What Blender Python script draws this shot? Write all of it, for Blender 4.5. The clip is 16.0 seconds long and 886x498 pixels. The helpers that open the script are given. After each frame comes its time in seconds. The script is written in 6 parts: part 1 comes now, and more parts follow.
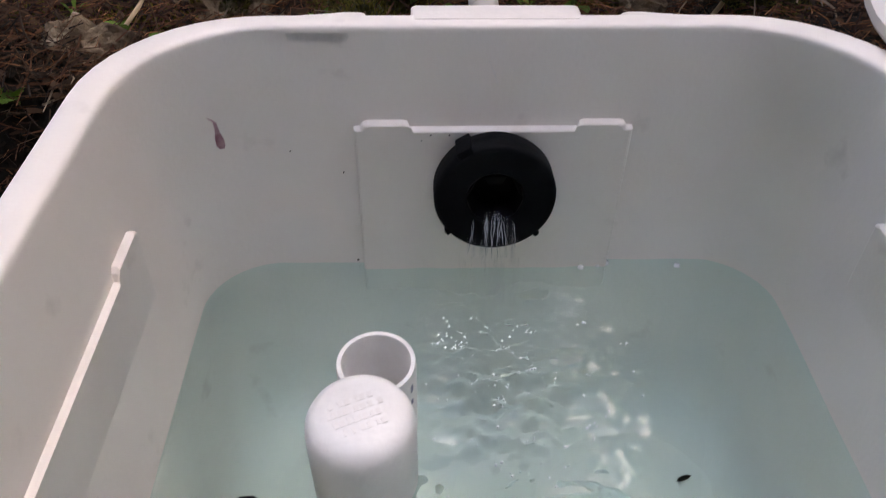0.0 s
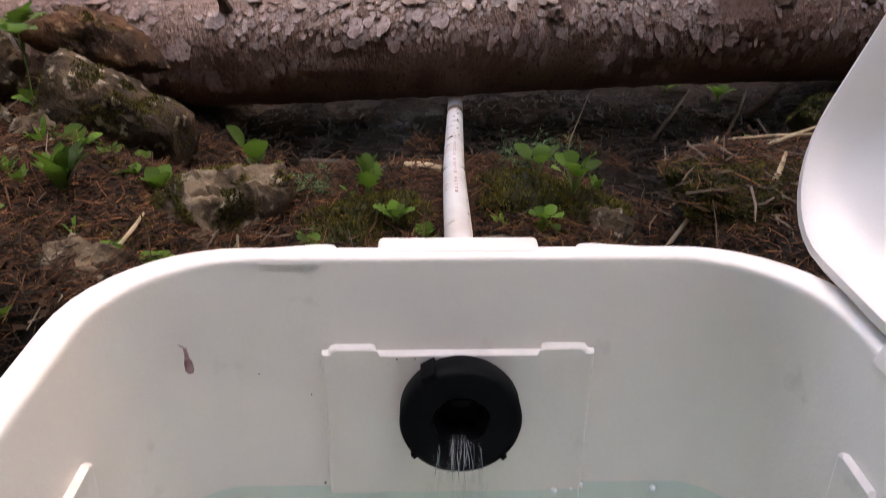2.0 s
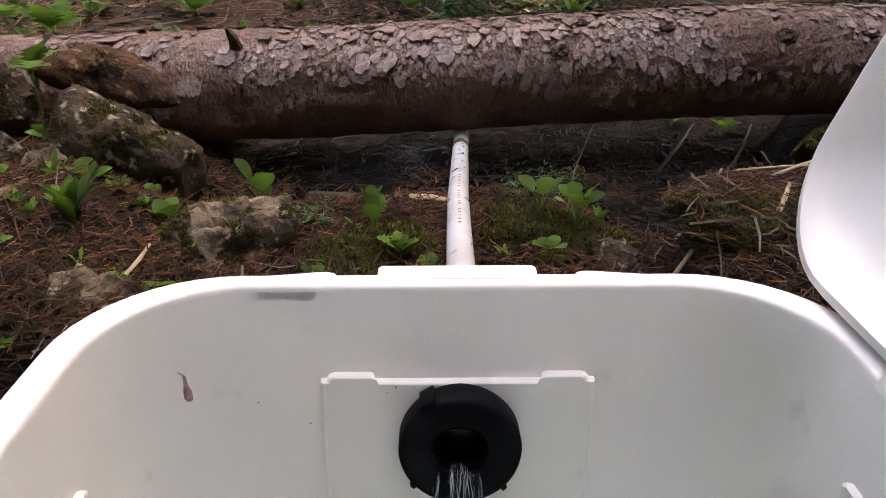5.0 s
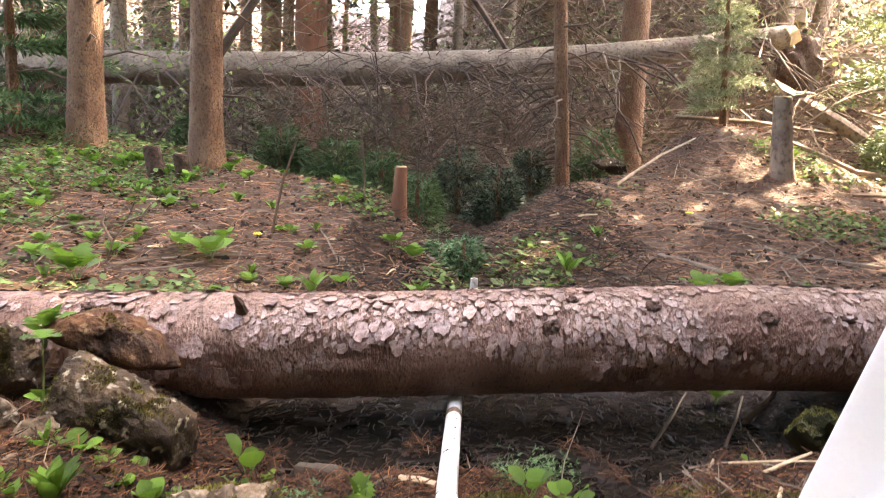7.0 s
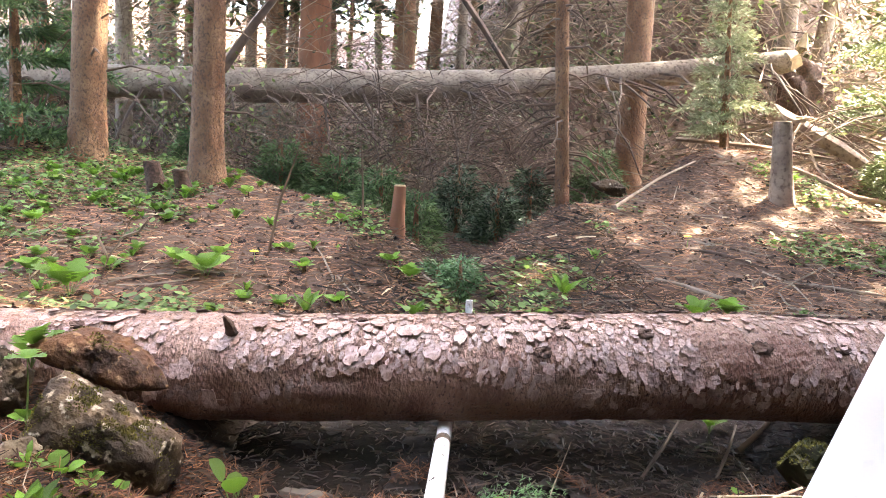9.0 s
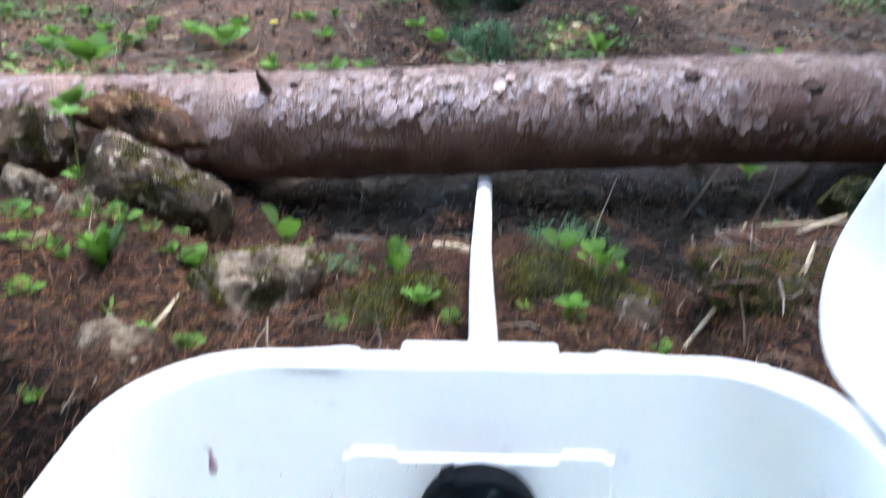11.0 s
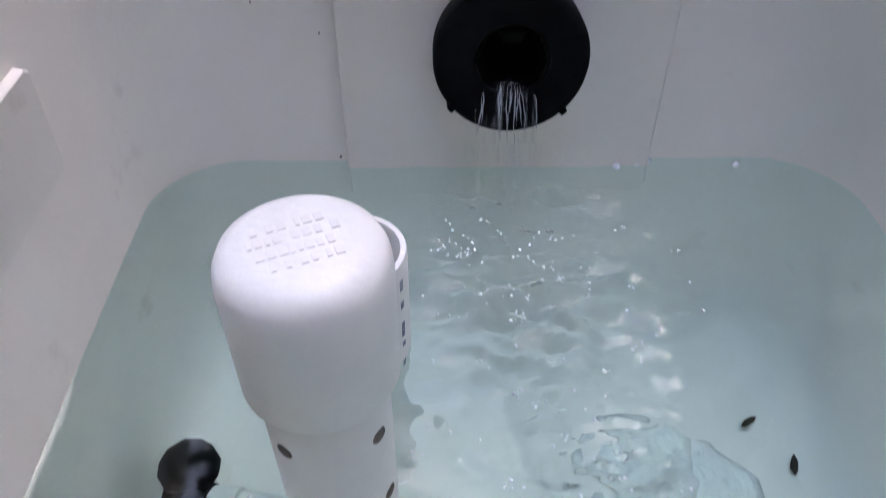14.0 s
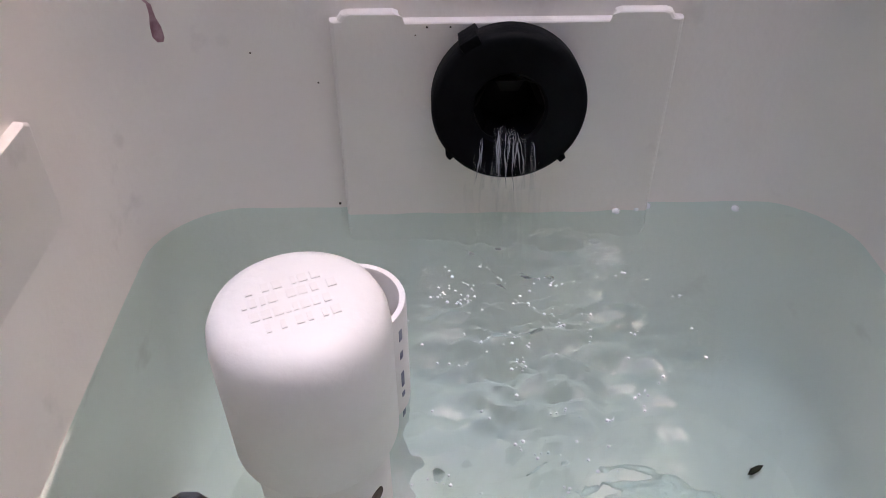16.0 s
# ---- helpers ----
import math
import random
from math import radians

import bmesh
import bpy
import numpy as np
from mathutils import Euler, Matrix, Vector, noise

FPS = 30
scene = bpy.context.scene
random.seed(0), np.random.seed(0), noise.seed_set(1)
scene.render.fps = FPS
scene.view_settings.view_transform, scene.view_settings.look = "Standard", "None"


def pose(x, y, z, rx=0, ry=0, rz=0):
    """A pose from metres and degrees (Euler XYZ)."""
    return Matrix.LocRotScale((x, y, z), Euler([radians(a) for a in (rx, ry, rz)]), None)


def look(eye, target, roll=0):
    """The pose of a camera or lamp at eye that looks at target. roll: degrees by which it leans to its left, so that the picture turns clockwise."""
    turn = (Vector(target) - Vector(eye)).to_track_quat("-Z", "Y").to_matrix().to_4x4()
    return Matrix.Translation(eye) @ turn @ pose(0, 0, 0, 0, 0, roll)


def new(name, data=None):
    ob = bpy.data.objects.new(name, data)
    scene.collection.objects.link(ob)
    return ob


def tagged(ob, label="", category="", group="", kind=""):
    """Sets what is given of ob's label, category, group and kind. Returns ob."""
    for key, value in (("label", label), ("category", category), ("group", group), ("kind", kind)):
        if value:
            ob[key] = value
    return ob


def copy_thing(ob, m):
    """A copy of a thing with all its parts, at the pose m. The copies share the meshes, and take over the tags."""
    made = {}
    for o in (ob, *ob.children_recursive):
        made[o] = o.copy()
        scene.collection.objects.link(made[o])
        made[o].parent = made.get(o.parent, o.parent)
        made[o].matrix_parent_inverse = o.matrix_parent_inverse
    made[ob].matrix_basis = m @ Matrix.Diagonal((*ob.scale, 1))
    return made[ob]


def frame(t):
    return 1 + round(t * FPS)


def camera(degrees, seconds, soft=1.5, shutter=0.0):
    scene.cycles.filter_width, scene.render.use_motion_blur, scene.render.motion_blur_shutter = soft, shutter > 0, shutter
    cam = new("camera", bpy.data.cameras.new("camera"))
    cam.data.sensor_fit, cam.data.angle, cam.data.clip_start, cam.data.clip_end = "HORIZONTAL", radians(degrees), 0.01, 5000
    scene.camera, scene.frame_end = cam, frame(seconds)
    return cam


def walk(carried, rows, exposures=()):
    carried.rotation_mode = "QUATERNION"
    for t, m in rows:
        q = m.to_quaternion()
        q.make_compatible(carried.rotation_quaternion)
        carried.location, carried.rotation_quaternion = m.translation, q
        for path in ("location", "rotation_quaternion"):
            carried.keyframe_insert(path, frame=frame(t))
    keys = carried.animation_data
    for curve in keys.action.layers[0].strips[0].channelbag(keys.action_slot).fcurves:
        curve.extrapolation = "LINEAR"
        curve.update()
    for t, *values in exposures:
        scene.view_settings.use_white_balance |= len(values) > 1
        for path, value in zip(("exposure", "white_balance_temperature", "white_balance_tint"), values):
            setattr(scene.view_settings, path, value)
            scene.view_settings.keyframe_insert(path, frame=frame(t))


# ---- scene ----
cam = camera(62.2, 16.0, soft=0.9, shutter=0.6)
PATH = [
    (0, (-0.0462, -0.4103, 0.6046), (0.0098, 1.0473, -0.7638), 0.88),
    (0.5, (-0.0332, -0.4037, 0.6085), (0.0199, 1.1066, -0.7016), 0.74),
    (1, (-0.0248, -0.4036, 0.6064), (0.0178, 1.2071, -0.5785), 0.68),
    (1.5, (-0.0244, -0.4052, 0.6138), (0.0294, 1.2647, -0.4855), 0.59),
    (2, (-0.0237, -0.4065, 0.6286), (0.0361, 1.3514, -0.3235), 0.66),
    (2.5, (-0.0227, -0.4115, 0.6247), (0.0080, 1.3815, -0.2609), 0.68),
    (3, (-0.0230, -0.4154, 0.6265), (-0.0091, 1.3737, -0.2673), 0.38),
    (3.2, (-0.0234, -0.4160, 0.6301), (-0.0131, 1.3780, -0.2538), 0.05),
    (5.3, (-0.0160, -0.4104, 0.6248), (0.0281, 1.3954, -0.2339), 0.28),
    (5.5, (-0.0204, -0.4105, 0.6293), (0.0499, 1.4301, -0.1499), 0.69),
    (6, (-0.0196, -0.4097, 0.6521), (0.0155, 1.4999, 0.0587), 0.19),
    (6.5, (-0.0112, -0.4147, 0.6746), (0.0111, 1.5457, 0.2792), 1.35),
    (7, (-0.0073, -0.4058, 0.7171), (0.0151, 1.5699, 0.4068), 2.01),
    (7.5, (-0.0006, -0.3959, 0.7247), (0.0340, 1.5848, 0.4500), 3.14),
    (8, (0.0068, -0.3962, 0.7299), (0.0391, 1.5872, 0.4746), 3.00),
    (8.2, (0.0090, -0.3971, 0.7291), (0.0329, 1.5858, 0.4693), 3.13),
    (10.3, (0.0060, -0.4000, 0.7320), (0.0210, 1.5810, 0.4600), 2.60),
    (10.5, (-0.0106, -0.4093, 0.6804), (0.0278, 1.5512, 0.2868), 2.80),
    (10.7, (-0.0060, -0.4030, 0.6960), (-0.0040, 1.4960, 0.0680), 1.50),
    (11, (-0.0181, -0.4017, 0.6641), (-0.0451, 1.4237, -0.1528), 0.56),
    (11.5, (-0.0330, -0.4045, 0.5815), (-0.1160, 1.3050, -0.4530), -2.20),
    (12, (-0.0460, -0.3930, 0.5165), (-0.1600, 1.2720, -0.5760), -3.90),
    (12.5, (-0.0400, -0.3810, 0.4980), (-0.0770, 1.2570, -0.6480), -1.30),
    (13, (-0.0420, -0.3750, 0.4950), (-0.0380, 1.1480, -0.8010), -0.50),
    (13.5, (-0.0420, -0.3740, 0.4880), (0.0000, 0.9930, -0.9660), 0.50),
    (14, (-0.0410, -0.3750, 0.4880), (-0.0050, 1.0730, -0.8880), 0.40),
    (14.5, (-0.0400, -0.3720, 0.4880), (0.0030, 1.1710, -0.7840), -1.30),
    (15, (-0.0395, -0.3727, 0.4915), (0.0012, 1.1600, -0.7930), 0.00),
    (15.5, (-0.0398, -0.3722, 0.4912), (0.0015, 1.1605, -0.7925), 0.00),
    (16, (-0.0400, -0.3710, 0.4900), (-0.0060, 1.1500, -0.8090), -0.10),
]
walk(cam, [(t, look(eye, target, roll)) for t, eye, target, roll in PATH], exposures=[
    (0.0, 3.6, 7900, 14), (3.0, 4.35, 8600, 15), (5.5, 4.25, 8200, 13), (7.0, 5.60, 8400, 14), (8.2, 5.92, 7900, 12), (10.3, 5.85, 6300, 4), (10.5, 5.85, 5900, 2), (11.0, 5.55, 6100, 1),
    (11.5, 5.0, 5800, 1), (12.0, 4.25, 5350, 3), (12.5, 3.9, 5600, 6), (13.0, 3.85, 5900, 10), (13.5, 3.85, 6500, 14), (14.5, 3.78, 7200, 17), (16.0, 3.82, 8050, 21)])

# ---- world and light ----
world = bpy.data.worlds.new("world")
scene.world = world
world.use_nodes = True
wn, wl = world.node_tree.nodes, world.node_tree.links
sky = wn.new("ShaderNodeTexSky")
sky.sky_type = "NISHITA"
sky.sun_disc = False
SUN_AZ, SUN_EL = radians(48), radians(50)
sky.sun_elevation, sky.sun_rotation = SUN_EL, SUN_AZ
sky.air_density, sky.dust_density, sky.ozone_density = 0.6, 2.5, 0.3
wl.new(sky.outputs[0], wn["Background"].inputs[0])
wn["Background"].inputs[1].default_value = 0.15
sun = new("sun", bpy.data.lights.new("sun", "SUN"))
sun.data.energy, sun.data.angle, sun.data.color = 2.5, radians(0.9), (1.0, 0.93, 0.82)
sun_dir = Vector((math.sin(SUN_AZ) * math.cos(SUN_EL), math.cos(SUN_AZ) * math.cos(SUN_EL), math.sin(SUN_EL)))
sun.matrix_world = look(sun_dir * 40, (0, 0, 0))


# ---- materials ----
def material(name, colour, rough=0.6, metal=0.0, colour2=None, scale=8.0, colour3=None, scale3=60.0, bump=0.0, bump_scale=80.0,
             spread=(0.4, 0.65), spread3=(0.5, 0.7), stretch=(1, 1, 1), island=0.0, per_object=0.0, spec=0.5, transmission=0.0, ior=1.45, rough2=None, cracks=None):
    """A surface of two or three colours mixed by noise at two scales, with fine relief."""
    m = bpy.data.materials.new(name)
    m.use_nodes = True
    n, l = m.node_tree.nodes, m.node_tree.links
    b = n["Principled BSDF"]
    b.inputs["Roughness"].default_value = rough
    b.inputs["Metallic"].default_value = metal
    b.inputs["Specular IOR Level"].default_value = spec
    b.inputs["Transmission Weight"].default_value = transmission
    b.inputs["IOR"].default_value = ior
    co = n.new("ShaderNodeTexCoord")
    mp = n.new("ShaderNodeMapping")
    mp.inputs["Scale"].default_value = stretch
    l.new(co.outputs["Object"], mp.inputs[0])

    def noise_at(s, detail=6.0):
        t = n.new("ShaderNodeTexNoise")
        t.inputs["Scale"].default_value, t.inputs["Detail"].default_value = s, detail
        l.new(mp.outputs[0], t.inputs["Vector"])
        return t.outputs[0]

    def ramp(x, lo, hi):
        r = n.new("ShaderNodeMapRange")
        r.inputs[1].default_value, r.inputs[2].default_value = lo, hi
        l.new(x, r.inputs[0])
        return r.outputs[0]

    def mix(f, a, c):
        x = n.new("ShaderNodeMix")
        x.data_type = "RGBA"
        l.new(f, x.inputs[0])
        for socket, v in ((x.inputs[6], a), (x.inputs[7], c)):
            if isinstance(v, tuple):
                socket.default_value = (*v, 1)
            else:
                l.new(v, socket)
        return x.outputs[2]

    out = colour
    if colour2:
        f = ramp(noise_at(scale), *spread)
        out = mix(f, out, colour2)
        if rough2 is not None:
            r = n.new("ShaderNodeMapRange")
            r.inputs[3].default_value, r.inputs[4].default_value = rough, rough2
            l.new(f, r.inputs[0])
            l.new(r.outputs[0], b.inputs["Roughness"])
    if colour3:
        out = mix(ramp(noise_at(scale3), *spread3), out, colour3)
    height = None
    if cracks:
        size, crack_colour, gap = cracks
        w = n.new("ShaderNodeTexVoronoi")
        w.feature = "DISTANCE_TO_EDGE"
        w.inputs["Scale"].default_value = size
        bend = n.new("ShaderNodeVectorMath")
        bend.operation = "MULTIPLY_ADD"
        t = n.new("ShaderNodeTexNoise")
        t.inputs["Scale"].default_value = size * 0.8
        l.new(mp.outputs[0], t.inputs["Vector"])
        l.new(t.outputs["Color"], bend.inputs[0])
        bend.inputs[1].default_value = (0.9 / size,) * 3
        l.new(mp.outputs[0], bend.inputs[2])
        l.new(bend.outputs[0], w.inputs["Vector"])
        height = ramp(w.outputs["Distance"], 0.0, gap)
        out = mix(height, crack_colour, out)
    if island or per_object:
        h = n.new("ShaderNodeHueSaturation")
        src = n.new("ShaderNodeNewGeometry").outputs["Random Per Island"] if island else n.new("ShaderNodeObjectInfo").outputs["Random"]
        r = n.new("ShaderNodeMapRange")
        r.inputs[3].default_value, r.inputs[4].default_value = 1 - (island or per_object), 1 + (island or per_object)
        l.new(src, r.inputs[0])
        l.new(r.outputs[0], h.inputs["Value"])
        if isinstance(out, tuple):
            h.inputs["Color"].default_value = (*out, 1)
        else:
            l.new(out, h.inputs["Color"])
        out = h.outputs[0]
    if isinstance(out, tuple):
        b.inputs["Base Color"].default_value = (*out, 1)
    else:
        l.new(out, b.inputs["Base Color"])
    if bump:
        u = n.new("ShaderNodeBump")
        u.inputs["Strength"].default_value, u.inputs["Distance"].default_value = min(1.0, bump), 0.01
        relief = noise_at(bump_scale)
        if height is not None:
            add = n.new("ShaderNodeMath")
            l.new(relief, add.inputs[0])
            l.new(height, add.inputs[1])
            relief = add.outputs[0]
        l.new(relief, u.inputs["Height"])
        l.new(u.outputs[0], b.inputs["Normal"])
    return m


M_TUB = material("tub_plastic", (0.875, 0.825, 0.775), 0.34, colour2=(0.83, 0.775, 0.72), scale=7, colour3=(0.62, 0.57, 0.52), scale3=26,
                 spread3=(0.66, 0.85), bump=0.04, bump_scale=300, rough2=0.5)
M_PVC = material("pvc", (0.80, 0.79, 0.77), 0.32, colour2=(0.74, 0.72, 0.69), scale=22, bump=0.05, bump_scale=220)
M_PVC_OUT = material("pvc_muddy", (0.80, 0.78, 0.76), 0.35, colour2=(0.66, 0.60, 0.55), scale=18, colour3=(0.22, 0.17, 0.13), scale3=55,
                     spread3=(0.60, 0.72), bump=0.05, bump_scale=200)
M_BLACK = material("black_plastic", (0.0035, 0.004, 0.005), 0.6, colour2=(0.005, 0.006, 0.007), scale=60, bump=0.08, bump_scale=400, spec=0.06)
M_DARK = material("throat_shade", (0.002, 0.002, 0.003), 0.8, spec=0.05)
M_STAIN = material("mauve_stain", (0.60, 0.40, 0.43), 0.5, colour2=(0.36, 0.18, 0.22), scale=150)
M_SMUDGE = material("smudge", (0.86, 0.825, 0.79), 0.5, colour2=(0.78, 0.745, 0.70), scale=200)
M_SPECK = material("speck", (0.06, 0.045, 0.03), 0.8)
M_WATER = material("water", (0.63, 0.90, 0.86), 0.01, transmission=1.0, ior=1.33)
M_JET = material("jet_water", (0.93, 0.95, 0.97), 0.05, transmission=1.0, ior=1.33)
M_STREAM = material("stream_water", (0.010, 0.008, 0.006), 0.05, colour2=(0.018, 0.013, 0.009), scale=16, bump=0.12, bump_scale=60, spec=0.10, rough2=0.14)
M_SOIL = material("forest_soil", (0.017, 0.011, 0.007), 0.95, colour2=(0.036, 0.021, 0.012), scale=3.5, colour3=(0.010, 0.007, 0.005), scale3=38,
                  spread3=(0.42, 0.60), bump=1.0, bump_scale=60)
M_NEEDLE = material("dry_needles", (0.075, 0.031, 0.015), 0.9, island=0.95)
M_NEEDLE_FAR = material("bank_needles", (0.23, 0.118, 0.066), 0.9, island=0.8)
M_DEBRIS = material("litter_bits", (0.050, 0.027, 0.014), 0.9, island=0.95)
M_MUDBIT = material("wet_bits", (0.036, 0.023, 0.015), 0.45, island=0.95, spec=0.4)
M_MOSS_TUFT = material("moss_tuft", (0.085, 0.078, 0.017), 0.9, colour2=(0.185, 0.160, 0.032), scale=30, island=0.6)
M_TWIG = material("dry_twig", (0.24, 0.18, 0.125), 0.9, colour2=(0.15, 0.11, 0.08), scale=30, island=0.4)
M_GREYTWIG = material("grey_twig", (0.125, 0.082, 0.055), 0.9, colour2=(0.07, 0.046, 0.032), scale=12, island=0.6)
M_MOSS = material("moss", (0.022, 0.022, 0.007), 0.95, colour2=(0.045, 0.042, 0.012), scale=24, colour3=(0.03, 0.02, 0.012), scale3=60, island=0.6)
M_LEAF = material("leaf", (0.100, 0.210, 0.024), 0.5, colour2=(0.165, 0.290, 0.040), scale=60, per_object=0.45, bump=0.5, bump_scale=90)
M_LEAF_DARK = material("leaf_dark", (0.035, 0.095, 0.03), 0.5, colour2=(0.06, 0.14, 0.045), scale=40, island=0.45)
M_STEM = material("stem", (0.13, 0.20, 0.05), 0.6)
M_FIR = material("fir_needles", (0.060, 0.110, 0.042), 0.6, colour2=(0.095, 0.15, 0.055), scale=5, island=0.5)
M_BARK = material("log_bark", (0.29, 0.172, 0.125), 0.42, colour2=(0.17, 0.083, 0.055), scale=9, spread=(0.42, 0.66), colour3=(0.08, 0.040, 0.028), scale3=150, spread3=(0.56, 0.66), bump=0.7, bump_scale=110, stretch=(1.6, 1, 1))
M_FLAKE = material("bark_flake", (0.36, 0.250, 0.212), 0.38, colour2=(0.20, 0.112, 0.08), scale=1.3, per_object=0.30, bump=0.2, bump_scale=4, colour3=(0.10, 0.055, 0.04), scale3=5, spread3=(0.58, 0.70))
M_FLAKES = material("bark_flakes", (0.36, 0.250, 0.212), 0.38, colour2=(0.20, 0.112, 0.08), scale=50, island=0.30, bump=0.35, bump_scale=150, colour3=(0.10, 0.055, 0.04), scale3=170, spread3=(0.58, 0.70))
M_KNOT = material("knot_wood", (0.11, 0.06, 0.04), 0.9, colour2=(0.05, 0.03, 0.02), scale=60, bump=0.8, bump_scale=120)
M_TRUNK = material("trunk_bark", (0.175, 0.085, 0.040), 0.85, colour2=(0.250, 0.140, 0.072), scale=11, colour3=(0.085, 0.046, 0.028), scale3=85, spread3=(0.52, 0.68), bump=1.0, bump_scale=70, cracks=(60, (0.10, 0.054, 0.032), 0.05), stretch=(1, 1, 0.7))
M_REDTRUNK = material("red_trunk", (0.25, 0.105, 0.052), 0.9, colour2=(0.14, 0.060, 0.033), scale=6, bump=1.0, bump_scale=30, stretch=(1, 1, 0.3))
M_FARLOG = material("pale_log", (0.25, 0.19, 0.135), 0.85, colour2=(0.16, 0.115, 0.08), scale=9, colour3=(0.09, 0.06, 0.04), scale3=40, bump=0.8, bump_scale=50)
M_CUT = material("cut_wood", (0.50, 0.36, 0.21), 0.8, colour2=(0.36, 0.24, 0.13), scale=30)
M_ROCK = material("rock", (0.120, 0.078, 0.042), 0.95, colour2=(0.034, 0.021, 0.011), scale=15, spread=(0.34, 0.58), colour3=(0.34, 0.28, 0.205), scale3=55, spread3=(0.59, 0.66), bump=1.0, bump_scale=80)
M_ROCK_RUST = material("rusty_rock", (0.135, 0.060, 0.024), 0.95, colour2=(0.045, 0.022, 0.012), scale=16, spread=(0.38, 0.60), colour3=(0.26, 0.15, 0.072), scale3=60, spread3=(0.58, 0.68), bump=1.0, bump_scale=70)
M_YELLOW = material("yellow_petal", (0.75, 0.60, 0.05), 0.6)
M_BLADE = material("dry_chip", (0.55, 0.42, 0.26), 0.85, colour2=(0.40, 0.28, 0.16), scale=60)

M_SPRUCE = material("spruce_needles", (0.026, 0.048, 0.020), 0.7, colour2=(0.045, 0.070, 0.028), scale=3, island=0.5)
M_ROCK_PALE = material("pale_rock", (0.23, 0.165, 0.105), 0.95, colour2=(0.060, 0.038, 0.022), scale=22, spread=(0.42, 0.60), colour3=(0.38, 0.31, 0.225), scale3=60, spread3=(0.56, 0.66), bump=1.0, bump_scale=80)
M_STRAW = material("bright_needles", (0.24, 0.105, 0.045), 0.9, island=0.7)


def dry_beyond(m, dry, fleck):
    """Soil that is dark and damp round the spring and dusty dry away from it, where its paler tone also stands in for
    light on the banks.
    """
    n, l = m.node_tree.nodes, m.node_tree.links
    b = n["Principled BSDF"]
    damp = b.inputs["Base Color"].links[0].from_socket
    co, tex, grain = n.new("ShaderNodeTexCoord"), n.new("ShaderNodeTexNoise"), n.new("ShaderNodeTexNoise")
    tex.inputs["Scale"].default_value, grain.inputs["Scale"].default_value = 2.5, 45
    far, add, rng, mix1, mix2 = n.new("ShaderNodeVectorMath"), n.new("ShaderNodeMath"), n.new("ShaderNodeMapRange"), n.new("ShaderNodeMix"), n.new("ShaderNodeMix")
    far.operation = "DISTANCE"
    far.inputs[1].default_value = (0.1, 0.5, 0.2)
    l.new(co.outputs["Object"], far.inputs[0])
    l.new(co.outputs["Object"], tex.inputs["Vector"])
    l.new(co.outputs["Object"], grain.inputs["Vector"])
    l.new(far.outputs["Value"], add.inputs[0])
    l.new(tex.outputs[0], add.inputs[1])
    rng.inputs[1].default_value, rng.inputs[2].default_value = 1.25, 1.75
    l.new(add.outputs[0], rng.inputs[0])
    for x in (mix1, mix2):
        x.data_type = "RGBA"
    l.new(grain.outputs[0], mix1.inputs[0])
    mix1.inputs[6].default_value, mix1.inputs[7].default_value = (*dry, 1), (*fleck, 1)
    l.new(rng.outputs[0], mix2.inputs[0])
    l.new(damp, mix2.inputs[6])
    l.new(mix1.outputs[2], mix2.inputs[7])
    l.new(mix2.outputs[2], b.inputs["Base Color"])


def let_light_through(m, share):
    """Thin leaves: part of the light that falls on one side comes out of the other."""
    n, l = m.node_tree.nodes, m.node_tree.links
    b, out = n["Principled BSDF"], n["Material Output"]
    glow, mix = n.new("ShaderNodeBsdfTranslucent"), n.new("ShaderNodeMixShader")
    src = b.inputs["Base Color"]
    if src.is_linked:
        l.new(src.links[0].from_socket, glow.inputs["Color"])
    else:
        glow.inputs["Color"].default_value = src.default_value
    mix.inputs[0].default_value = share
    l.new(b.outputs[0], mix.inputs[1])
    l.new(glow.outputs[0], mix.inputs[2])
    l.new(mix.outputs[0], out.inputs["Surface"])
    return m


for m_ in (M_LEAF, M_FIR, M_MOSS_TUFT):
    let_light_through(m_, 0.4)
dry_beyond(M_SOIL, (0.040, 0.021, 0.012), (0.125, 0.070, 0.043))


# ---- mesh helpers ----
def part(name, bm, mat, parent=None, label="", smooth=True):
    me = bpy.data.meshes.new(name)
    bmesh.ops.recalc_face_normals(bm, faces=bm.faces)
    bm.to_mesh(me)
    bm.free()
    me.materials.append(mat)
    if smooth:
        me.polygons.foreach_set("use_smooth", [True] * len(me.polygons))
        me.set_sharp_from_angle(angle=radians(40))
    ob = new(name, me)
    if parent is not None:
        ob.parent = parent
    if label:
        ob["label"] = label
    return ob


def raw(name, verts, faces, mat, parent=None, smooth=False):
    me = bpy.data.meshes.new(name)
    me.from_pydata([tuple(v) for v in verts], [], faces)
    me.materials.append(mat)
    if smooth:
        me.polygons.foreach_set("use_smooth", [True] * len(me.polygons))
    ob = new(name, me)
    if parent is not None:
        ob.parent = parent
    return ob


def thing(name, at, label, category, group="", kind=""):
    return tagged(put(new(name), at), label, category, group, kind)


def put(ob, m):
    ob.matrix_basis = m if isinstance(m, Matrix) else Matrix.Translation(m)
    return ob


def loft(loops, close_start=True, close_end=True, ring=True):
    """A skin over loops of equal length."""
    bm = bmesh.new()
    rows = [[bm.verts.new(p) for p in lp] for lp in loops]
    n = len(rows[0])
    for a, b in zip(rows, rows[1:]):
        for i in range(n if ring else n - 1):
            j = (i + 1) % n
            bm.faces.new((a[i], a[j], b[j], b[i]))
    if close_start:
        bm.faces.new(rows[0])
    if close_end:
        bm.faces.new(rows[-1])
    return bm


